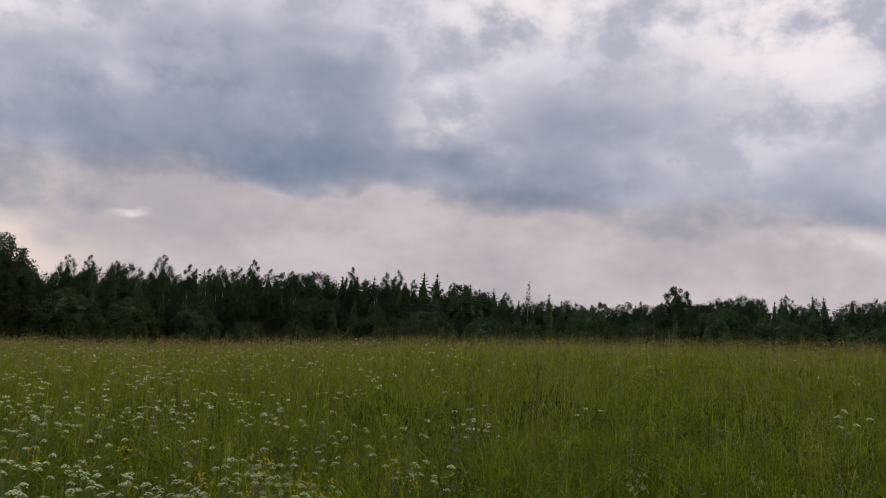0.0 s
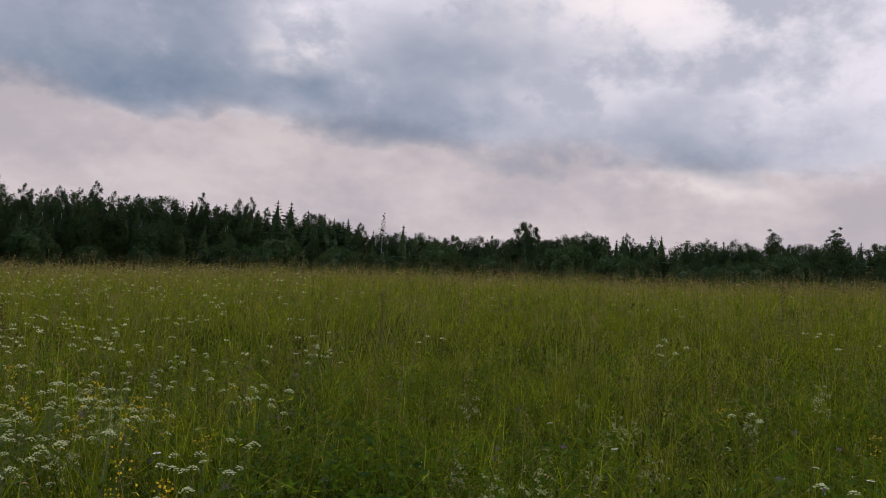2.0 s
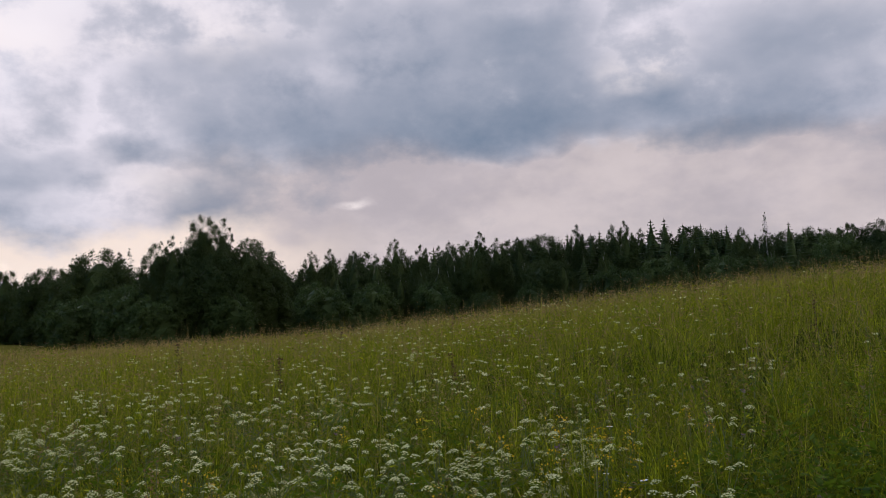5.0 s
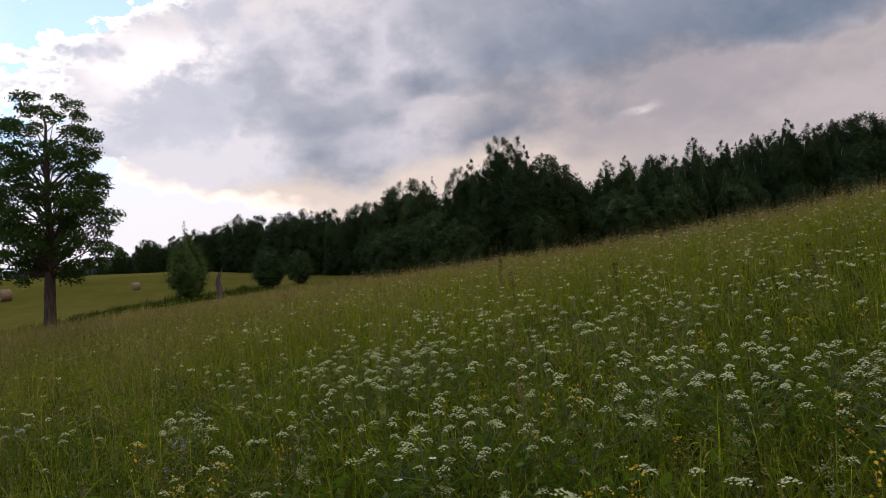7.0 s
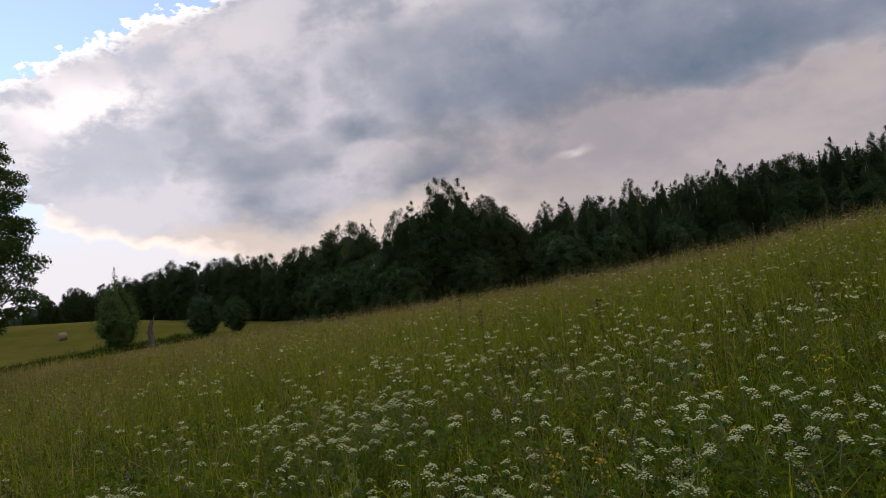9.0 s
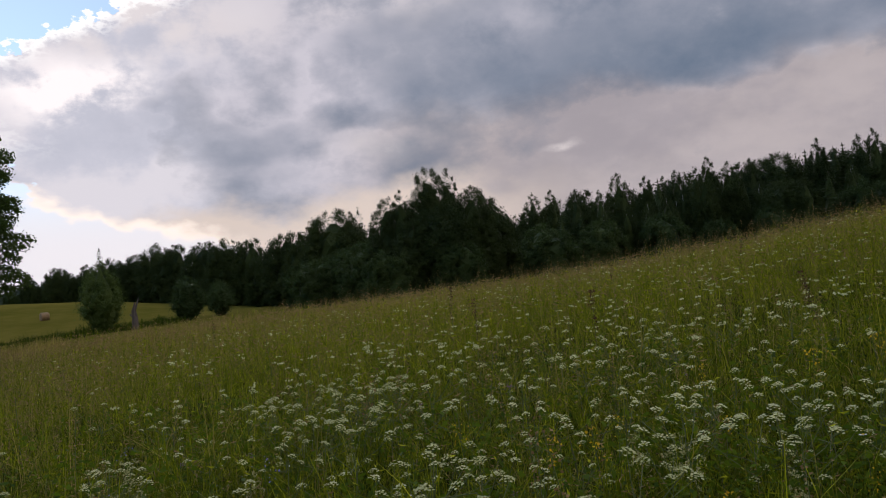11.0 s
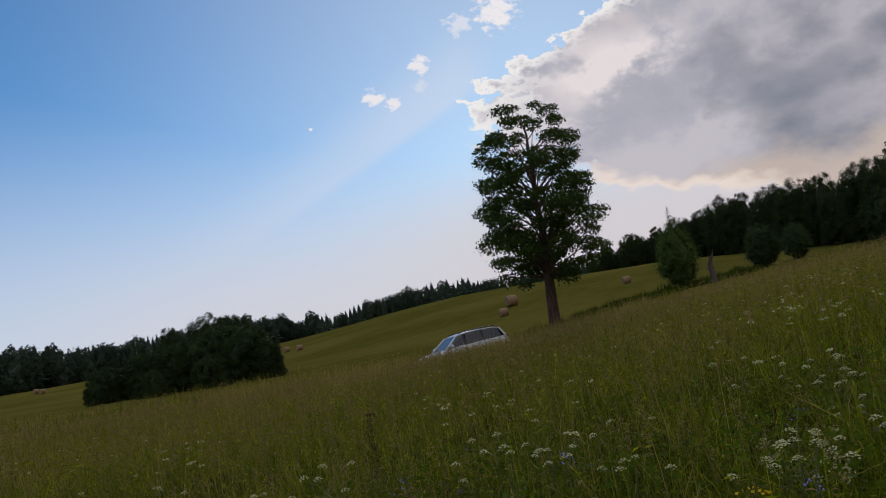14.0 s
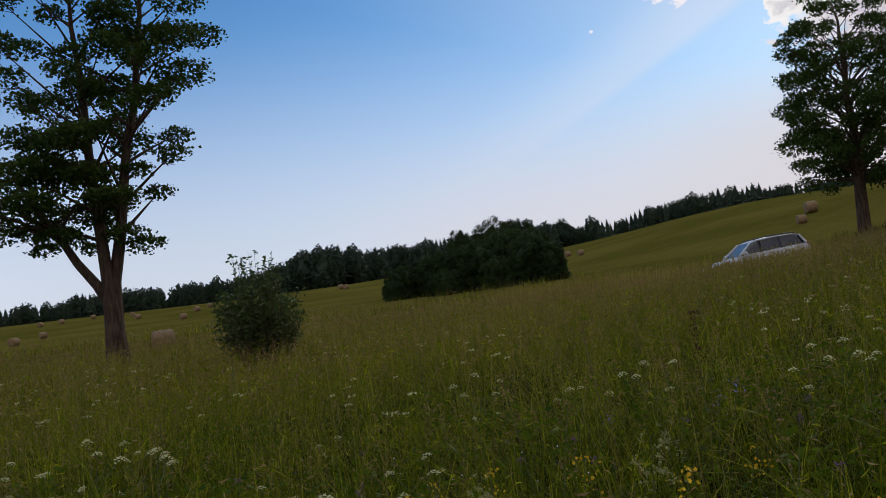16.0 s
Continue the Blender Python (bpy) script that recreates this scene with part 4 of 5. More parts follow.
bale = None
rng = R(9)
for i, (b, d, turn) in enumerate(((59.6, 83, 20), (60.24, 74, 20), (52.53, 82, 15), (46.31, 222, 60), (72.98, 112, 30), (73.78, 118, 30), (97.39, 43.6, 10),
                                  (106.35, 79.6, 50), (105.14, 99.6, 15), (105.59, 142, 60), (104.48, 145, 40), (102.79, 151, 10), (100.96, 105.6, 10), (100.57, 140, 70),
                                  (100.2, 126, 20), (97.43, 100.5, 15), (96.8, 128, 40), (96.06, 137, 20), (88.11, 142, 30), (87.79, 137, 60))):
    m = place_at(b, d, b + turn, 0.72 if d > 60 else 1.0, -0.03)
    if bale is None:
        bale = part("hay_bale", bale_mesh(rng), STRAW)
        tagged(bale, "round straw-coloured hay bale lying in the mown field", "hay bale", "hay bales in the fields")
        bale.matrix_world = m
    else:
        copy_thing(bale, m)

# ---------------------------------------------------------------- the standing meadow


def scatter(rng, count, near, far, low=-44.0, high=114.0, power=1.0):
    """Bearings and distances in the sector that the path looks over, evenly by area for power 1."""
    u = rng.uniform(0, 1, count)
    d = (near ** 2 + u ** power * (far ** 2 - near ** 2)) ** 0.5
    return rng.uniform(low, high, count), d


def patches(x, y, scale, seed):
    return np.array([noise.noise((a * scale, c * scale, seed)) for a, c in zip(x, y)])


def to_xyz(b, d):
    t = np.radians(b)
    return np.stack([-np.sin(t) * d, np.cos(t) * d, ground_z(b, d)], -1)


def blades(rng, b, d, height, width, lean, segments=2):
    """Bent tapering blades; one island each. Returns quads (the tip is a narrow one)."""
    base = to_xyz(b, d)
    n = len(b)
    h = height * rng.uniform(0.55, 1.25, n)
    if d.mean() < 25:
        h *= 1.0 + 0.42 * patches(base[:, 0], base[:, 1], 0.9, 31.0) + 0.26 * patches(base[:, 0], base[:, 1], 2.6, 37.0)
    a = rng.uniform(0, 2 * math.pi, n)
    out = np.stack([np.cos(a), np.sin(a), np.zeros(n)], -1)
    f = rng.uniform(0, 2 * math.pi, n)
    side = np.stack([np.cos(f), np.sin(f), np.zeros(n)], -1) * (width * rng.uniform(0.6, 1.4, n))[:, None] * 0.5
    bend = (lean * np.minimum(np.abs(rng.normal(size=n)), 1.5) * h)[:, None]
    up = np.zeros((n, 3))
    up[:, 2] = h
    levels = np.linspace(0, 1, segments + 1)
    rows = [(base + up * (u - 0.25 * u ** 3 * (bend / h[:, None])) + out * bend * u ** 2, side * (1 - u) ** 0.7 + side * 0.06) for u in levels]
    verts = np.stack([p + s * k for p, s in rows for k in (-1, 1)], 1)
    faces = np.array([[2 * i, 2 * i + 1, 2 * i + 3, 2 * i + 2] for i in range(segments)])
    return verts, faces, rows[-1][0]


def strips(name, groups, mat, label, category):
    vs, fs, k = [], [], 0
    for verts, faces, _ in groups:
        n, c = verts.shape[:2]
        vs.append(verts.reshape(-1, 3))
        fs.append((np.arange(n)[:, None, None] * c + faces[None]).reshape(-1, 4) + k)
        k += n * c
    vs, fs = np.concatenate(vs).astype(np.float32), np.concatenate(fs).astype(np.int32)
    me = bpy.data.meshes.new(name)
    me.vertices.add(len(vs))
    me.vertices.foreach_set("co", vs.ravel())
    me.loops.add(fs.size)
    me.loops.foreach_set("vertex_index", fs.ravel())
    me.polygons.add(len(fs))
    me.polygons.foreach_set("loop_start", np.arange(0, fs.size, 4, dtype=np.int32))
    me.update(calc_edges=True)
    ob = part(name, me, mat)
    return tagged(ob, label, category, "", "stuff")


g = R(700)


def tufts(rng, count, each, near, far, spread):
    """Spots gathered in tufts, with thin places between their patches."""
    b, d = scatter(rng, count, near, far)
    at = to_xyz(b, d)
    kept = patches(at[:, 0], at[:, 1], 1.1, 61.0) + 0.7 * patches(at[:, 0], at[:, 1], 2.9, 63.0) + 0.30 * rng.normal(size=count) > -0.22
    b, d = b[kept], d[kept]
    b, d = np.repeat(b, each), np.repeat(d, each)
    n = len(b)
    return b + np.degrees(rng.normal(size=n) * spread / d), d + rng.normal(size=n) * spread


green = [
    blades(g, *tufts(g, 9000, 10, 1.2, 11.0, 0.045), 0.58, 0.0078, 1.15, 3),
    blades(g, *tufts(g, 9400, 7, 10.0, 19.0, 0.07), 0.61, 0.0120, 1.3, 2),
    blades(g, *tufts(g, 10600, 5, 15.0, 30.0, 0.10), 0.62, 0.020, 1.3, 2),
    blades(g, *tufts(g, 10600, 5, 28.0, 50.0, 0.14), 0.60, 0.038, 0.4, 1),
    blades(g, *scatter(g, 5200, 1.4, 9.0), 0.66, 0.0105, 1.5, 4),
    blades(g, *tufts(g, 150, 24, 2.2, 9.0, 0.05), 0.78, 0.0062, 1.9, 5),
]
green.append(blades(g, *scatter(g, 26000, 1.2, 14.0, 113.0, 317.0), 0.60, 0.014, 0.9, 1))
strips("meadow_grass", green, GRASS, "tall green unmown meadow grass covering the slope", "grass")
# low blades whose near-black green paints the shaded gaps of the meadow
strips("undergrowth", [blades(g, *scatter(g, 42000, 1.2, 13.0), 0.42, 0.012, 0.9, 2)], UNDER_SHADE, "short undergrowth between the meadow grasses, green darkened for the shade there", "grass")
dry = [
    blades(g, *scatter(g, 3000, 1.5, 10.0), 0.76, 0.0034, 0.7, 3),
    blades(g, *scatter(g, 2400, 1.8, 11.0), 0.80, 0.0040, 1.5, 4),
    blades(g, *scatter(g, 7500, 8.0, 17.0), 0.76, 0.0055, 0.6, 2),
    blades(g, *scatter(g, 17000, 15.0, 30.0), 0.80, 0.009, 0.3, 1),
    blades(g, *scatter(g, 15000, 28.0, 48.0), 0.74, 0.015, 0.2, 1),
    blades(g, *scatter(g, 2600, 8.0, 20.0, 48.0, 114.0), 0.74, 0.007, 0.6, 2),
    blades(g, *scatter(g, 6000, 18.0, 40.0, 44.0, 114.0), 0.76, 0.012, 0.45, 1),
]
dry.append(blades(g, *scatter(g, 15000, 33.0, 41.5, 52.0, 78.0), 0.90, 0.030, 0.3, 1))
strips("dry_stalks", dry, GRASS_DRY, "thin straw-coloured stalks standing among the grass", "grass")


# leaves and side shoots of the growth's upper storey, turned every way
fb = [scatter(g, n, near, far) for n, near, far in ((34000, 5.0, 14.0), (44000, 13.0, 30.0), (22000, 28.0, 48.0))]
flecks = []
for (b_, d_), size, low in zip(fb, (0.013, 0.024, 0.042), (0.30, 0.38, 0.45)):
    p_ = to_xyz(b_, d_)
    p_[:, 2] += g.uniform(low, 0.74, len(p_)) * (1.0 + 0.25 * patches(p_[:, 0], p_[:, 1], 0.9, 31.0))
    flecks.append(leaves(p_, size * 1.15, g, 3.0, 0.0, corners=3))
husks = np.concatenate([flecks[1].reshape(-1, 3, 3)[::2].reshape(-1, 3), flecks[2]])
ob = part("grass_leaves", mesh_same("grass_leaves", np.concatenate([flecks[0], flecks[1].reshape(-1, 3, 3)[1::2].reshape(-1, 3)]), 3), GRASS)
tagged(ob, "loose green leaves and side shoots among the meadow grass", "grass", "", "stuff")


def panicles(rng, tips, size, count, thick):
    """Loose seed heads: small slivers round each stalk's upper end."""
    n = len(tips)
    c = np.repeat(tips, count, 0)
    up = np.tile(np.linspace(-1.0, 0.1, count), n)
    c = c + np.stack([rng.normal(size=n * count) * size * 0.10, rng.normal(size=n * count) * size * 0.10, up * size], -1)
    return leaves(c, thick * 1.15, rng, 3.2, 0.0, corners=3)


heads = np.concatenate([husks, panicles(g, dry[0][2], 0.10, 6, 0.007), panicles(g, dry[1][2], 0.10, 6, 0.009), panicles(g, dry[2][2], 0.11, 4, 0.010),
                        panicles(g, dry[3][2], 0.16, 4, 0.013), panicles(g, dry[4][2], 0.18, 3, 0.02),
                        panicles(g, dry[5][2], 0.12, 3, 0.011), panicles(g, dry[6][2], 0.16, 2, 0.02)])
seeds = part("grass_seed_heads", mesh_same("grass_seed_heads", heads, 3), SEED)
tagged(seeds, "brownish feathery seed heads above the meadow grass", "grass", "", "stuff")

# broad-leaved herbs low in the grass close by, in patches
hb, hd = scatter(g, 6500, 1.6, 11.0, power=1.25)
nb, nd = scatter(g, 4200, 1.6, 6.5)
hb, hd = np.concatenate([hb, nb]), np.concatenate([hd, nd])
base = to_xyz(hb, hd)
lush = patches(base[:, 0], base[:, 1], 0.55, 41.0) + 0.25 * g.normal(size=len(base))
base, lush = base[lush > 0.0], lush[lush > 0.0]
spots = np.repeat(base, 12, 0) + g.normal(size=(len(base) * 12, 3)) * (0.06, 0.06, 0.0)
spots[:, 2] += g.uniform(0.08, 0.54, len(spots))
wide = np.repeat(g.uniform(0.014, 0.034, len(base)), 12)[:, None]
ob = part("meadow_herbs", mesh_same("meadow_herbs", leaves(spots, wide, g, 2.2), 4), HERB)
tagged(ob, "broad-leaved green herbs growing low among the grass", "herbs", "", "stuff")

# ---------------------------------------------------------------- flowers of the meadow


def umbel_head(rng, radius):
    """A flat-topped compound umbel: small domed umbellets of tiny blossoms."""
    verts, faces = [], []
    count = 15
    for k in range(count):
        q = math.sqrt((k + 0.4) / count) * radius
        a = k * 2.399
        c = Vector((math.cos(a) * q, math.sin(a) * q, radius * (0.62 - 0.62 * (q / radius) ** 2) + rng.normal() * 0.002))
        r = radius * 0.21 * rng.uniform(0.8, 1.2)
        at = len(verts)
        verts.append(c + Vector((0, 0, r * 0.45)))
        for j in range(6):
            verts.append(c + Vector((math.cos(j * 1.047 + a) * r, math.sin(j * 1.047 + a) * r, -r * 0.15 + rng.normal() * r * 0.15)))
        faces += [(at, at + 1 + j, at + 1 + (j + 1) % 6) for j in range(6)]
        for j in range(4):
            p = c + Vector((rng.normal() * r * 0.55, rng.normal() * r * 0.55, r * rng.uniform(0.1, 0.55)))
            u, v = Vector(rng.normal(size=3)).normalized() * r * 0.28, Vector(rng.normal(size=3)).normalized() * r * 0.28
            at = len(verts)
            verts += [p - u, p - v, p + u, p + v]
            faces.append((at, at + 1, at + 2, at + 3))
    return mesh_of("flower_head", verts, faces)


def umbel_plant(seed, heads, tall, size):
    """A branching stem with several white umbels and feathery leaves, at the origin."""
    rng = R(seed)
    t = thing("umbel_plant", Matrix.Identity(4), "branching wild umbel plant with flat white flower heads", "wildflower", "white umbel plants in the meadow")
    wood, spots = [], []
    wood.append(tube([(0, 0, 0), (0.01, 0.0, tall * 0.5), (0.0, 0.015, tall * 0.8)], [0.004, 0.0032, 0.0026], 4, False))
    for k in range(heads):
        a = k * 2.399 + rng.normal() * 0.3
        out = 0.03 + 0.31 * math.sqrt(k / heads) * rng.uniform(0.7, 1.2)
        top = Vector((math.cos(a) * out, math.sin(a) * out, tall * (1.0 - 0.44 * (k / heads) ** 1.2 * rng.uniform(0.2, 1.3))))
        low = Vector((0, 0, tall * rng.uniform(0.5, 0.8)))
        wood.append(tube([low, low * 0.4 + top * 0.6 - Vector((0, 0, 0.02)), top], [0.0025, 0.002, 0.0015], 4, False))
        spots.append(top)
    part("stem", mesh_of("stem", *join(wood)), STEM, t)
    feather = np.concatenate([np.array([0, 0, tall * z]) + rng.normal(size=(18, 3)) * (0.06, 0.06, 0.04) for z in (0.25, 0.45, 0.6)])
    part("leaf", mesh_same("leaf", leaves(feather, 0.016, rng, 2.6), 4), HERB, t)["kind"] = "stuff"
    shapes = [umbel_head(rng, size * rng.uniform(0.8, 1.15)) for _ in range(2)]
    for k, p in enumerate(spots):
        h = part("flower_head", shapes[k % 2], UMBEL, t)
        h.matrix_local = pose(p.x, p.y, p.z, rng.normal() * 10, rng.normal() * 10, k * 70)
    return t


UMBEL_B = (-44, -8, 0, 6, 12, 30, 45, 52, 60, 68, 85, 98, 110)
UMBEL_W = (0.03, 0.06, 0.40, 0.9, 1.0, 1.0, 0.72, 0.32, 0.16, 0.10, 0.14, 0.40, 0.36)


def strewn(rng, count, near, far, weights, seed_patch, low=-42.0, high=112.0, rough=0.55, power=1.0, thin=0.0):
    """Spots thinned by bearing and by natural patches."""
    out = []
    while len(out) < count:
        b, d = scatter(rng, 1, near, far, low, high, power)
        b, d = float(b[0]), float(d[0])
        x, y = -math.sin(radians(b)) * d, math.cos(radians(b)) * d
        w = np.interp(b, *weights) * (0.55 + 0.60 * noise.noise((x * rough, y * rough, seed_patch)))
        if thin and b < 22.0 and d > thin:
            w *= 0.25
        if rng.uniform() < w:
            out.append((b, d))
    return out


fr = R(900)
models = [umbel_plant(910 + i, n, h, s) for i, (n, h, s) in enumerate(((4, 0.66, 0.029), (5, 0.68, 0.032), (3, 0.58, 0.026), (5, 0.72, 0.033)))]
spots = strewn(fr, 310, 2.4, 10.0, (UMBEL_B, UMBEL_W), 5.0, power=0.9, thin=7.0)
for i, (b, d) in enumerate(spots):
    m = place_at(b, d, fr.uniform(0, 360), fr.uniform(0.85, 1.12), 0.0, (fr.normal() * 4, fr.normal() * 4))
    if i < len(models):
        models[i].matrix_world = m
    else:
        copy_thing(models[i % len(models)], Matrix.Identity(4)).matrix_basis = m

# the same plants farther off, too many to tell apart
far_heads = []
for b, d in strewn(fr, 420, 9.5, 24.0, (UMBEL_B, np.maximum(UMBEL_W, 0.12)), 7.0, power=1.25):
    p = spot(b, d)
    for k in range(3):
        c = np.array(p) + np.array([fr.normal() * 0.2, fr.normal() * 0.2, fr.uniform(0.46, 0.70)])
        n = 9 if d < 15 else 5
        q = fr.uniform(-1, 1, (n, 3)) * (0.032, 0.032, 0.008)
        far_heads.append(c + q)
centres = np.concatenate(far_heads)
ob = part("far_umbels", mesh_same("far_umbels", leaves(centres, 0.020, fr, 1.1), 4), UMBEL)
tagged(ob, "white umbel flower heads strewn through the farther meadow", "wildflowers", "", "stuff")


def spike_plant(seed, name, mat, tall, blossoms, size, label, group, spread=0.03, spike=0.16, crowd=0):
    """A stem with small blossoms crowded along its upper part and a few narrow leaves."""
    rng = R(seed)
    t = thing(name, Matrix.Identity(4), label, "wildflower", group)
    wood = [tube([(0, 0, 0), (0.015, 0.0, tall * 0.5), (0.0, 0.01, tall)], [0.003, 0.0025, 0.0015], 4, False)]
    part("stem", mesh_of("stem", *join(wood)), STEM, t)
    up = np.stack([np.zeros(10), np.zeros(10), rng.uniform(0.2, 0.75, 10) * tall], -1) + rng.normal(size=(10, 3)) * (0.025, 0.025, 0.0)
    part("leaf", mesh_same("leaf", leaves(up, 0.018, rng, 3.0), 4), HERB, t)["kind"] = "stuff"
    c = np.stack([rng.normal(size=blossoms) * spread, rng.normal(size=blossoms) * spread, tall - rng.uniform(0, 1, blossoms) ** 1.3 * spike], -1)
    if crowd:
        knot = rng.normal(size=(crowd, 3)) * (spread, spread, spike * 0.3) + (0, 0, tall - spike * 0.5)
        c = knot[rng.integers(0, crowd, blossoms)] + rng.normal(size=(blossoms, 3)) * 0.009
    part("blossom", mesh_same("blossom", leaves(c, size, rng, 1.2), 4), mat, t)["kind"] = "stuff"
    return t


def sow(models, spots, low=0.85, high=1.15):
    for i, (b, d) in enumerate(spots):
        m = place_at(b, d, fr.uniform(0, 360), fr.uniform(low, high), 0.0, (fr.normal() * 6, fr.normal() * 6))
        if i < len(models):
            models[i].matrix_world = m
        else:
            copy_thing(models[i % len(models)], Matrix.Identity(4)).matrix_basis = m


yellow = [spike_plant(950 + i, "yellow_flower", YELLOW, 0.52 + 0.08 * i, 30, 0.012, "yellow meadow flower with crowded small blossoms", "yellow flowers in the meadow") for i in range(3)]
sow(yellow, strewn(fr, 150, 2.2, 8.0, ((-42, -5, 3, 10, 22, 35, 60, 78, 90, 100, 112), (0.05, 0.15, 0.9, 1.0, 0.6, 0.25, 0.15, 0.4, 1.0, 0.9, 0.4)), 11.0, rough=0.9) + strewn(fr, 36, 2.2, 4.6, ((74, 84, 98, 108), (0.2, 1.0, 1.0, 0.5)), 12.0, 74.0, 108.0))
violet = [spike_plant(960 + i, "violet_flower", VIOLET, 0.55 + 0.07 * i, 15, 0.011, "violet-blue meadow flower on a thin stem", "violet flowers in the meadow") for i in range(2)]
sow(violet, strewn(fr, 20, 2.8, 9.0, ((-42, 10, 28, 48, 56, 66, 74, 112), (0.02, 0.04, 0.2, 0.5, 1.0, 1.0, 0.2, 0.05)), 13.0, rough=0.7))
cream = [spike_plant(970 + i, "cream_bedstraw", CREAM, 0.60 + 0.06 * i, 230, 0.0095, "cream-white bedstraw with a loose tall blossom spike", "cream bedstraw in the meadow", 0.034, 0.22, 16) for i in range(2)]
sow(cream, strewn(fr, 64, 2.4, 8.0, ((-42, -20, 0, 40, 70, 112), (0.7, 1.0, 0.6, 0.5, 0.4, 0.3)), 17.0))
sorrel = [spike_plant(980 + i, "sorrel_stalk", SEED, 0.82 + 0.08 * i, 60, 0.012, "tall reddish-brown sorrel stalk gone to seed", "sorrel stalks in the meadow", 0.02, 0.34) for i in range(2)]
sow(sorrel, strewn(fr, 110, 3.0, 14.0, ((-42, 112), (0.6, 0.6)), 19.0))

dock = [spike_plant(985 + i, "dock_stalk", DOCK, 0.95 + 0.1 * i, 150, 0.012, "dark brown dock stalk with crowded seed clusters", "dock stalks in the meadow", 0.014, 0.42) for i in range(2)]
sow(dock, strewn(fr, 14, 8.0, 20.0, ((-42, 0, 20, 40, 112), (0.4, 0.8, 0.8, 0.2, 0.05)), 29.0))


def daisy(seed):
    t = thing("daisy", Matrix.Identity(4), "ox-eye daisy with white petals and yellow middle", "wildflower", "daisies in the meadow")
    part("stem", mesh_of("stem", *tube([(0, 0, 0), (0.01, 0, 0.3), (0, 0, 0.6)], [0.002, 0.002, 0.0015], 4, False)), STEM, t)
    verts, faces = [], []
    for k in range(16):
        a = k * 6.283 / 16
        u, v = Vector((math.cos(a), math.sin(a), 0)), Vector((-math.sin(a), math.cos(a), 0))
        at = len(verts)
        verts += [u * 0.006 + Vector((0, 0, 0.6)), u * 0.016 - v * 0.0035 + Vector((0, 0, 0.603)), u * 0.024 + Vector((0, 0, 0.600)), u * 0.016 + v * 0.0035 + Vector((0, 0, 0.603))]
        faces.append((at, at + 1, at + 2, at + 3))
    part("petals", mesh_of("petals", verts, faces), WHITE, t)
    v, f = tube([(0, 0, 0.600), (0, 0, 0.604), (0, 0, 0.607)], [0.008, 0.0075, 0.003], 8)
    part("middle", mesh_of("middle", v, f), YELLOW, t)
    return t


clover = [spike_plant(990 + i, "clover_flower", MAUVE, 0.42 + 0.10 * i, 34, 0.0085, "dull mauve clover head on a thin stem", "clover in the meadow", 0.010, 0.030) for i in range(3)]
sow(clover, strewn(fr, 100, 2.3, 8.5, ((-42, 0, 20, 40, 56, 112), (0.6, 0.7, 0.3, 0.4, 0.9, 0.7)), 33.0))

# tiny white chickweed stars deep between the grasses
wb, wd = scatter(fr, 2600, 2.0, 8.0)
p_ = to_xyz(wb, wd)
p_ = p_[patches(p_[:, 0], p_[:, 1], 0.8, 71.0) > 0.08]
p_[:, 2] += fr.uniform(0.30, 0.62, len(p_))
ob = part("chickweed", mesh_same("chickweed", leaves(p_, 0.0075, fr, 1.0), 4), WHITE)
tagged(ob, "tiny white chickweed stars scattered through the grass", "wildflowers", "", "stuff")

sow([daisy(1)], strewn(fr, 26, 2.5, 7.0, ((-42, 112), (0.5, 0.5)), 23.0))

# ---------------------------------------------------------------- the parked car


def paint(name, colour, rough=0.3, metal=0.0, gloss=0.5):
    m, t = material(name)
    n = noise_at(t, 3.0, 4.0, 0.6, False)
    c = mixed(t, ramp01(t, n, 0.3, 0.8), (*colour, 1), (*[v * 0.86 for v in colour], 1))
    finish(t, principled(t, c, rough, metal, None, gloss))
    return m


CAR_PAINT = paint("silver_white_paint", (0.66, 0.68, 0.70), 0.28, 0.15)
CAR_GLASS = paint("tinted_car_glass", (0.02, 0.025, 0.03), 0.05, 0.0, 0.8)
CAR_TRIM = paint("black_plastic", (0.025, 0.025, 0.027), 0.5)
CAR_RIM = paint("alloy_rim", (0.5, 0.5, 0.52), 0.3, 0.9)
CAR_LAMP = paint("clear_lamp", (0.7, 0.72, 0.75), 0.1, 0.2, 0.8)
CAR_RED = paint("red_lamp", (0.35, 0.02, 0.02), 0.15)


def loft(rings):
    verts = [p for r in rings for p in r]
    n = len(rings[0])
    faces = [(i * n + k, i * n + (k + 1) % n, (i + 1) * n + (k + 1) % n, (i + 1) * n + k) for i in range(len(rings) - 1) for k in range(n)]
    return verts, faces + [tuple(range(n))[::-1], tuple(range((len(rings) - 1) * n, len(rings) * n))]


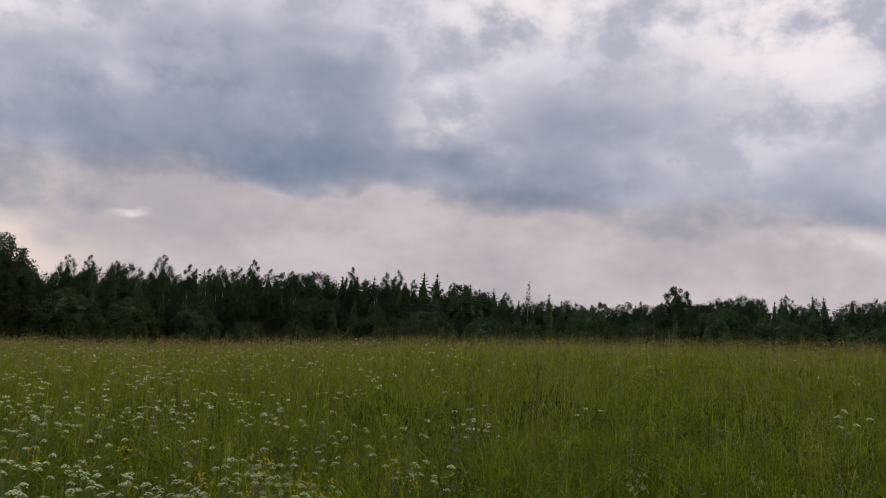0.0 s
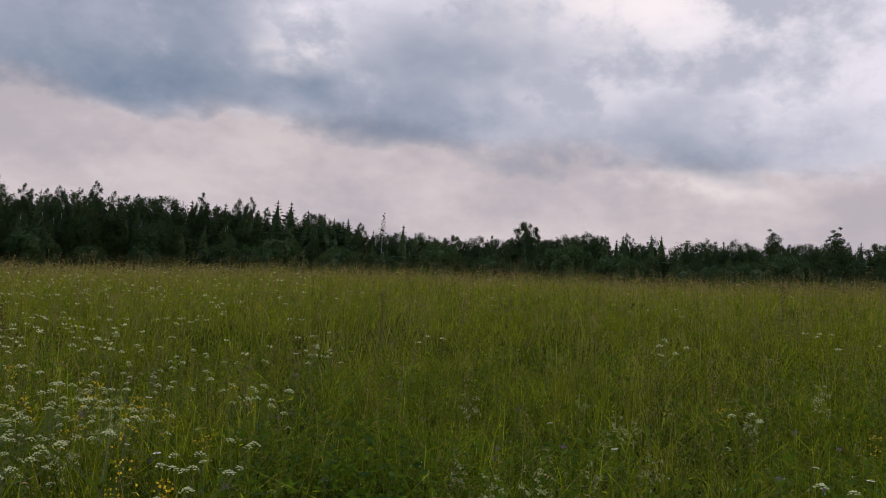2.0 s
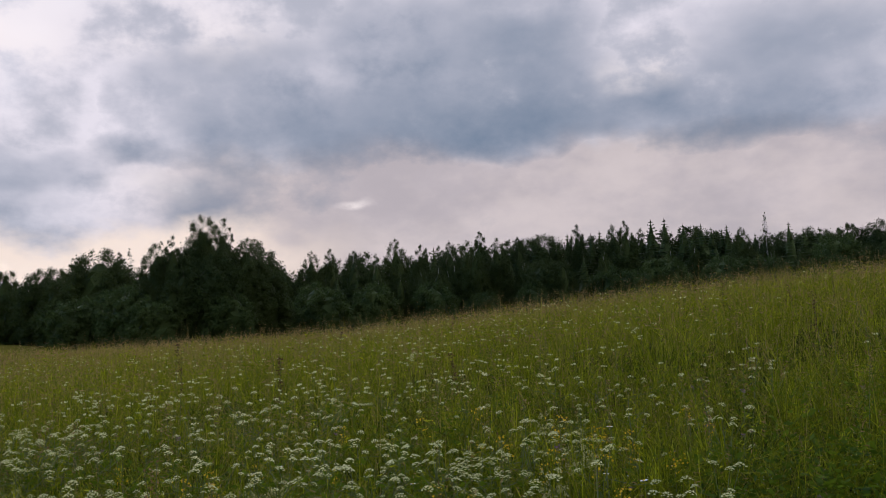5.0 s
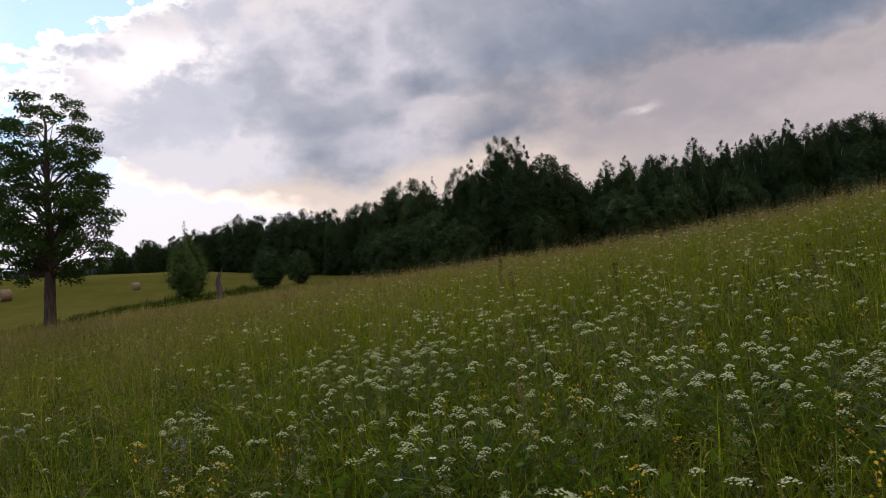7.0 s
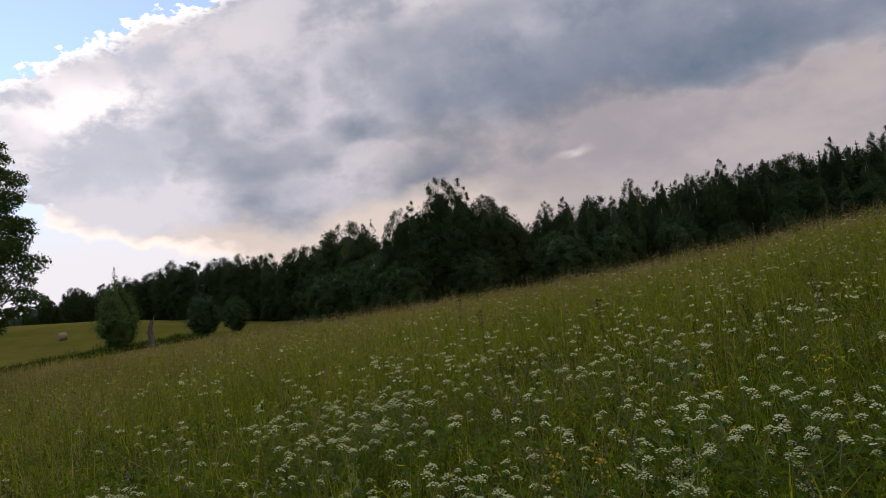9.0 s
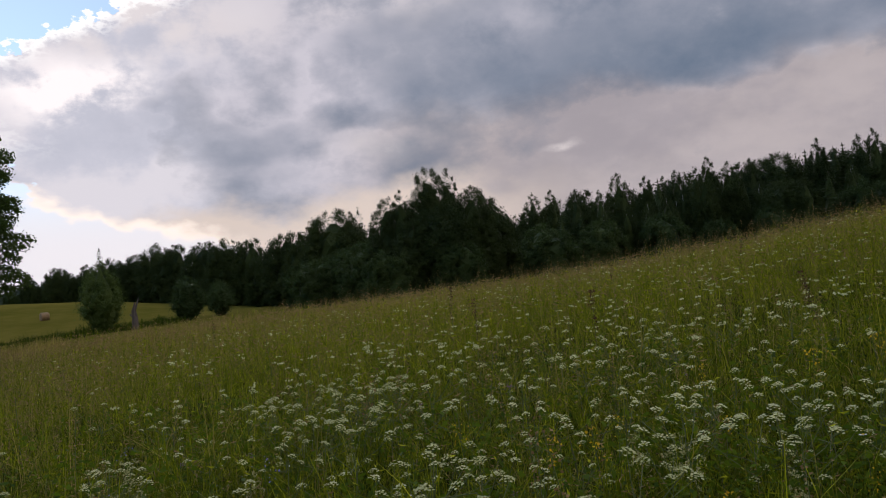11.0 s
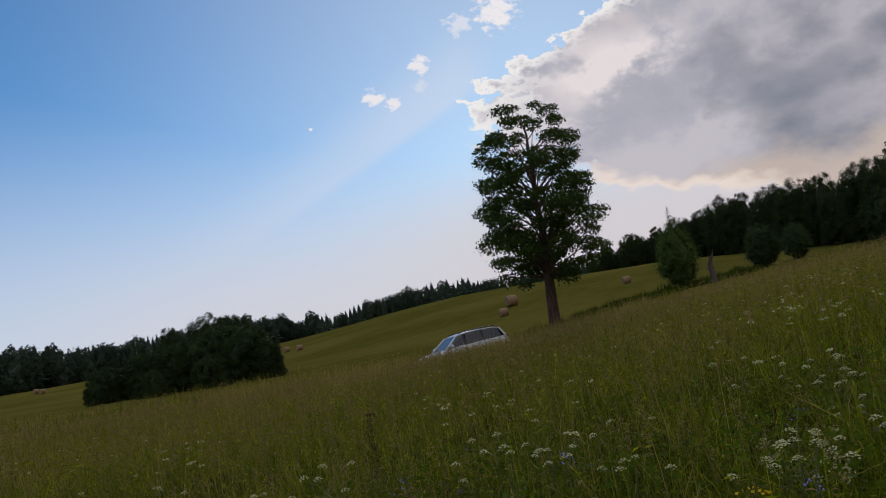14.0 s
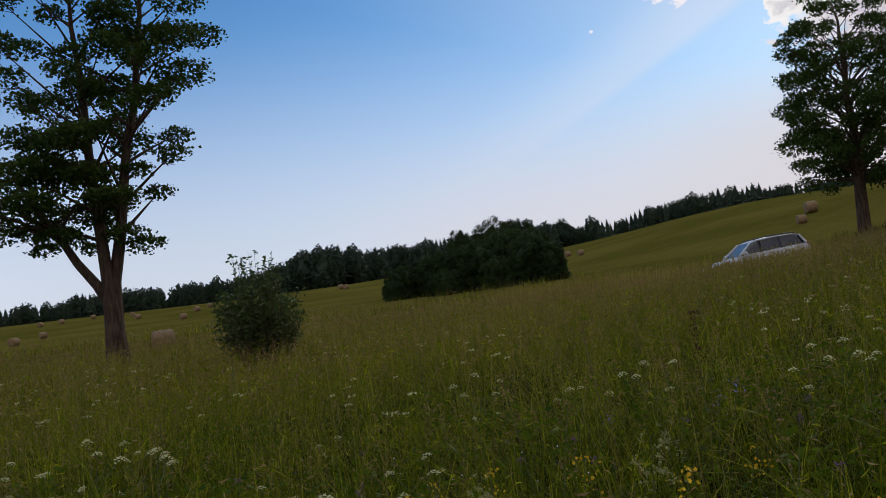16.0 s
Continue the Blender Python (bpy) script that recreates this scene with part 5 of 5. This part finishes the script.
def build_car(m):
    """An estate car, front towards +x, standing on its wheels."""
    car = thing("car", m, "silver-white estate car parked in the tall grass", "car")
    rings = []
    for x, w, zb, belt, top in ((-2.22, 0.66, 0.42, 0.72, 0.80), (-2.12, 0.80, 0.30, 0.86, 0.95), (-1.6, 0.86, 0.24, 0.88, 0.98), (-0.6, 0.875, 0.22, 0.86, 0.96),
                                (0.4, 0.875, 0.22, 0.84, 0.93), (1.0, 0.865, 0.22, 0.82, 0.90), (1.5, 0.84, 0.24, 0.76, 0.84), (1.95, 0.76, 0.28, 0.66, 0.73), (2.18, 0.58, 0.36, 0.55, 0.62)):
        rings.append([(x, -w * 0.9, zb), (x, -w, zb + 0.14), (x, -w, belt), (x, -w * 0.86, top), (x, 0, top + 0.025),
                      (x, w * 0.86, top), (x, w, belt), (x, w, zb + 0.14), (x, w * 0.9, zb), (x, 0, zb - 0.02)])
    part("body", mesh_of("body", *loft(rings), True), CAR_PAINT, car)
    # roof with the pillars' slope
    roof = []
    for x, w, z in ((-1.90, 0.60, 1.36), (-1.5, 0.62, 1.455), (-0.6, 0.63, 1.49), (0.05, 0.60, 1.465), (0.32, 0.57, 1.41)):
        roof.append([(x, -w, z - 0.045), (x, -w * 0.92, z), (x, 0, z + 0.02), (x, w * 0.92, z), (x, w, z - 0.045), (x, 0, z - 0.06)])
    part("roof", mesh_of("roof", *loft(roof), True), CAR_PAINT, car)

    def slab(corners, inward, thick=0.012):
        c = [Vector(p) for p in corners]
        n = (c[1] - c[0]).cross(c[2] - c[0]).normalized() * thick
        if n.dot(Vector(inward)) < 0:
            n = -n
        k = len(c)
        verts = c + [p + n for p in c]
        faces = [tuple(range(k)), tuple(range(k, 2 * k))[::-1]] + [(i, (i + 1) % k, k + (i + 1) % k, k + i) for i in range(k)]
        return mesh_of("pane", verts, faces)

    ws = part("windscreen", slab([(1.02, -0.70, 0.90), (1.02, 0.70, 0.90), (0.32, 0.545, 1.40), (0.32, -0.545, 1.40)], (-1, 0, -1)), CAR_GLASS, car)
    part("rear_window", slab([(-2.08, -0.66, 0.96), (-2.08, 0.66, 0.96), (-1.90, 0.57, 1.33), (-1.90, -0.57, 1.33)], (1, 0, 0)), CAR_GLASS, car)
    for s in (-1, 1):
        for x0, x1, x2, x3 in ((0.92, 0.06, -0.02, 0.36), (0.0, -0.86, -0.86, -0.08), (-0.94, -1.82, -1.72, -0.94)):
            part("side_window", slab([(x0, s * 0.775, 0.935), (x1, s * 0.775, 0.965), (x2, s * 0.635, 1.42 if x2 > -1.5 else 1.36), (x3, s * 0.625, 1.40 if x3 < 0.2 else 1.37)], (0, -s, 0)), CAR_GLASS, car)
        for x0, x1 in ((0.03, 0.03), (-0.90, -0.90)):
            v, f = tube([(x0, s * 0.775, 0.93), (x1, s * 0.630, 1.43)], [0.045, 0.035], 6)
            part("pillar", mesh_of("pillar", v, f), CAR_TRIM, car)
        for a, b_ in (((1.03, s * 0.74, 0.90), (0.32, s * 0.575, 1.41)), ((-2.05, s * 0.72, 0.96), (-1.84, s * 0.60, 1.37))):
            v, f = tube([a, b_], [0.05, 0.04], 6)
            part("pillar", mesh_of("pillar", v, f), CAR_PAINT, car)
        v, f = tube([(0.15, s * 0.56, 1.46), (0.05, s * 0.56, 1.515), (-0.8, s * 0.58, 1.535), (-1.6, s * 0.56, 1.50), (-1.7, s * 0.56, 1.45)], [0.018] * 5, 6)
        part("roof_rail", mesh_of("roof_rail", v, f, True), CAR_TRIM, car)
        v, f = tube([(0.80, s * 0.80, 0.98), (0.80, s * 0.95, 1.0), (0.78, s * 1.02, 1.0)], [0.05, 0.09, 0.06], 8)
        part("wing_mirror", mesh_of("wing_mirror", v, f, True), CAR_PAINT, car)
        v, f = tube([(2.06, s * 0.62, 0.62), (1.92, s * 0.70, 0.66), (1.72, s * 0.74, 0.70)], [0.075, 0.085, 0.05], 8)
        part("headlight", mesh_of("headlight", v, f, True), CAR_LAMP, car)
        v, f = tube([(-2.13, s * 0.70, 0.72), (-2.11, s * 0.72, 0.95)], [0.075, 0.07], 8)
        part("tail_light", mesh_of("tail_light", v, f, True), CAR_RED, car)
        for x in (0.25, -0.65):
            v, f = tube([(x, s * 0.885, 0.80), (x - 0.18, s * 0.885, 0.81)], [0.016, 0.016], 6)
            part("door_handle", mesh_of("door_handle", v, f), CAR_PAINT, car)
        for x in (1.35, -1.30):
            wheel = new("wheel")
            wheel.parent = car
            wheel.matrix_local = pose(x, s * 0.80, 0.31)
            v, f = tube([(0, -0.10, 0), (0, -0.09, 0), (0, 0.09, 0), (0, 0.10, 0)], [0.27, 0.31, 0.31, 0.27], 20)
            part("tyre", mesh_of("tyre", v, f, True), CAR_TRIM, wheel)
            v, f = tube([(0, s * 0.08, 0), (0, s * 0.11, 0)], [0.2, 0.17], 14)
            part("rim", mesh_of("rim", v, f), CAR_RIM, wheel)
    return car


build_car(place_at(63.23, 43.5, 62.8 + 180 + 27, 1.0, 0.0, (0.0, 3.0)))

# ---------------------------------------------------------------- sapling, dead stump and rank margin


def build_sapling():
    """A many-stemmed young willow: a fan of leafy rods, the longest standing clear above the rest."""
    rng = R(611)
    t = thing("sapling", Matrix.Identity(4), "bushy young willow with thin upright shoots in the meadow", "sapling")
    centres = []
    for k in range(150):
        a, q = k * 2.399, math.sqrt((k + 0.5) / 150)
        leader = k < 9
        top = rng.uniform(2.55, 2.95) if leader else (2.72 - 1.05 * q ** 1.8) * rng.uniform(0.66, 1.06)
        spread = 0.16 + 0.055 * k if leader else 1.06 * q * rng.uniform(0.7, 1.15)
        x, y = math.cos(a) * spread, math.sin(a) * spread
        if leader:
            x -= 0.10
        path = [(x * 0.3, y * 0.3, 0.0), (x * 0.75, y * 0.75, top * 0.5), (x * 0.9, y * 0.9, top * 0.85), (x, y, top)]
        part("stem", mesh_of("stem", *tube(path, [0.012, 0.009, 0.005, 0.002], 4, False)), BARK, t)
        n = 46
        w = rng.uniform(0.18, 1.0, n) ** 0.8
        p = np.stack([np.interp(w * top, [v[2] for v in path], [v[c] for v in path]) for c in (0, 1)] + [w * top], -1)
        centres.append(p + rng.normal(size=(n, 3)) * (0.045, 0.045, 0.02) * (0.7 if leader else 1.6))
    part("crown", mesh_same("crown", leaves(np.concatenate(centres), 0.052, rng, 2.4), 4), WILLOW_LEAF, t)
    t.matrix_world = place_at(90.34, 24.2, 94, 1.0, -0.02)


build_sapling()

rng = R(612)
v, f = join([tube([(0, 0, -0.1), (0.03, 0, 0.5), (-0.02, 0.03, 0.9), (0.06, 0.02, 1.25)], [0.17, 0.13, 0.10, 0.03], 9),
             tube([(0.0, 0, 0.8), (0.15, 0.04, 1.2), (0.22, 0.05, 1.45)], [0.06, 0.04, 0.012], 6),
             tube([(0.0, 0, 0.5), (-0.2, 0.0, 0.75)], [0.05, 0.012], 5)])
v = [Vector(p) + Vector(rng.normal(size=3)) * 0.012 for p in v]
stump = part("dead_stump", mesh_of("dead_stump", v, f), DEADWOOD)
tagged(stump, "broken weathered grey tree stump on the field margin", "tree stump")
stump.matrix_world = place_at(47.79, 60, 30, 1.35)

# rank weeds along the margin between the meadow and the hay field, in the shade-darkened green
mr = R(620)
u = mr.uniform(0, 1, 9000)
mb = 59.53 - 14.67 * u + mr.normal(size=9000) * 0.3
md = 45.0 + 24.0 * u + mr.normal(size=9000) * 1.6
tall = 0.38 + 0.45 * patches(mb * 3.0, md, 0.45, 51.0)
strips("rank_weeds", [blades(mr, mb, md, np.clip(tall, 0.2, 0.9), 0.045, 0.7, 2)], UNDER_SHADE, "rank dark weeds along the field margin", "weeds")
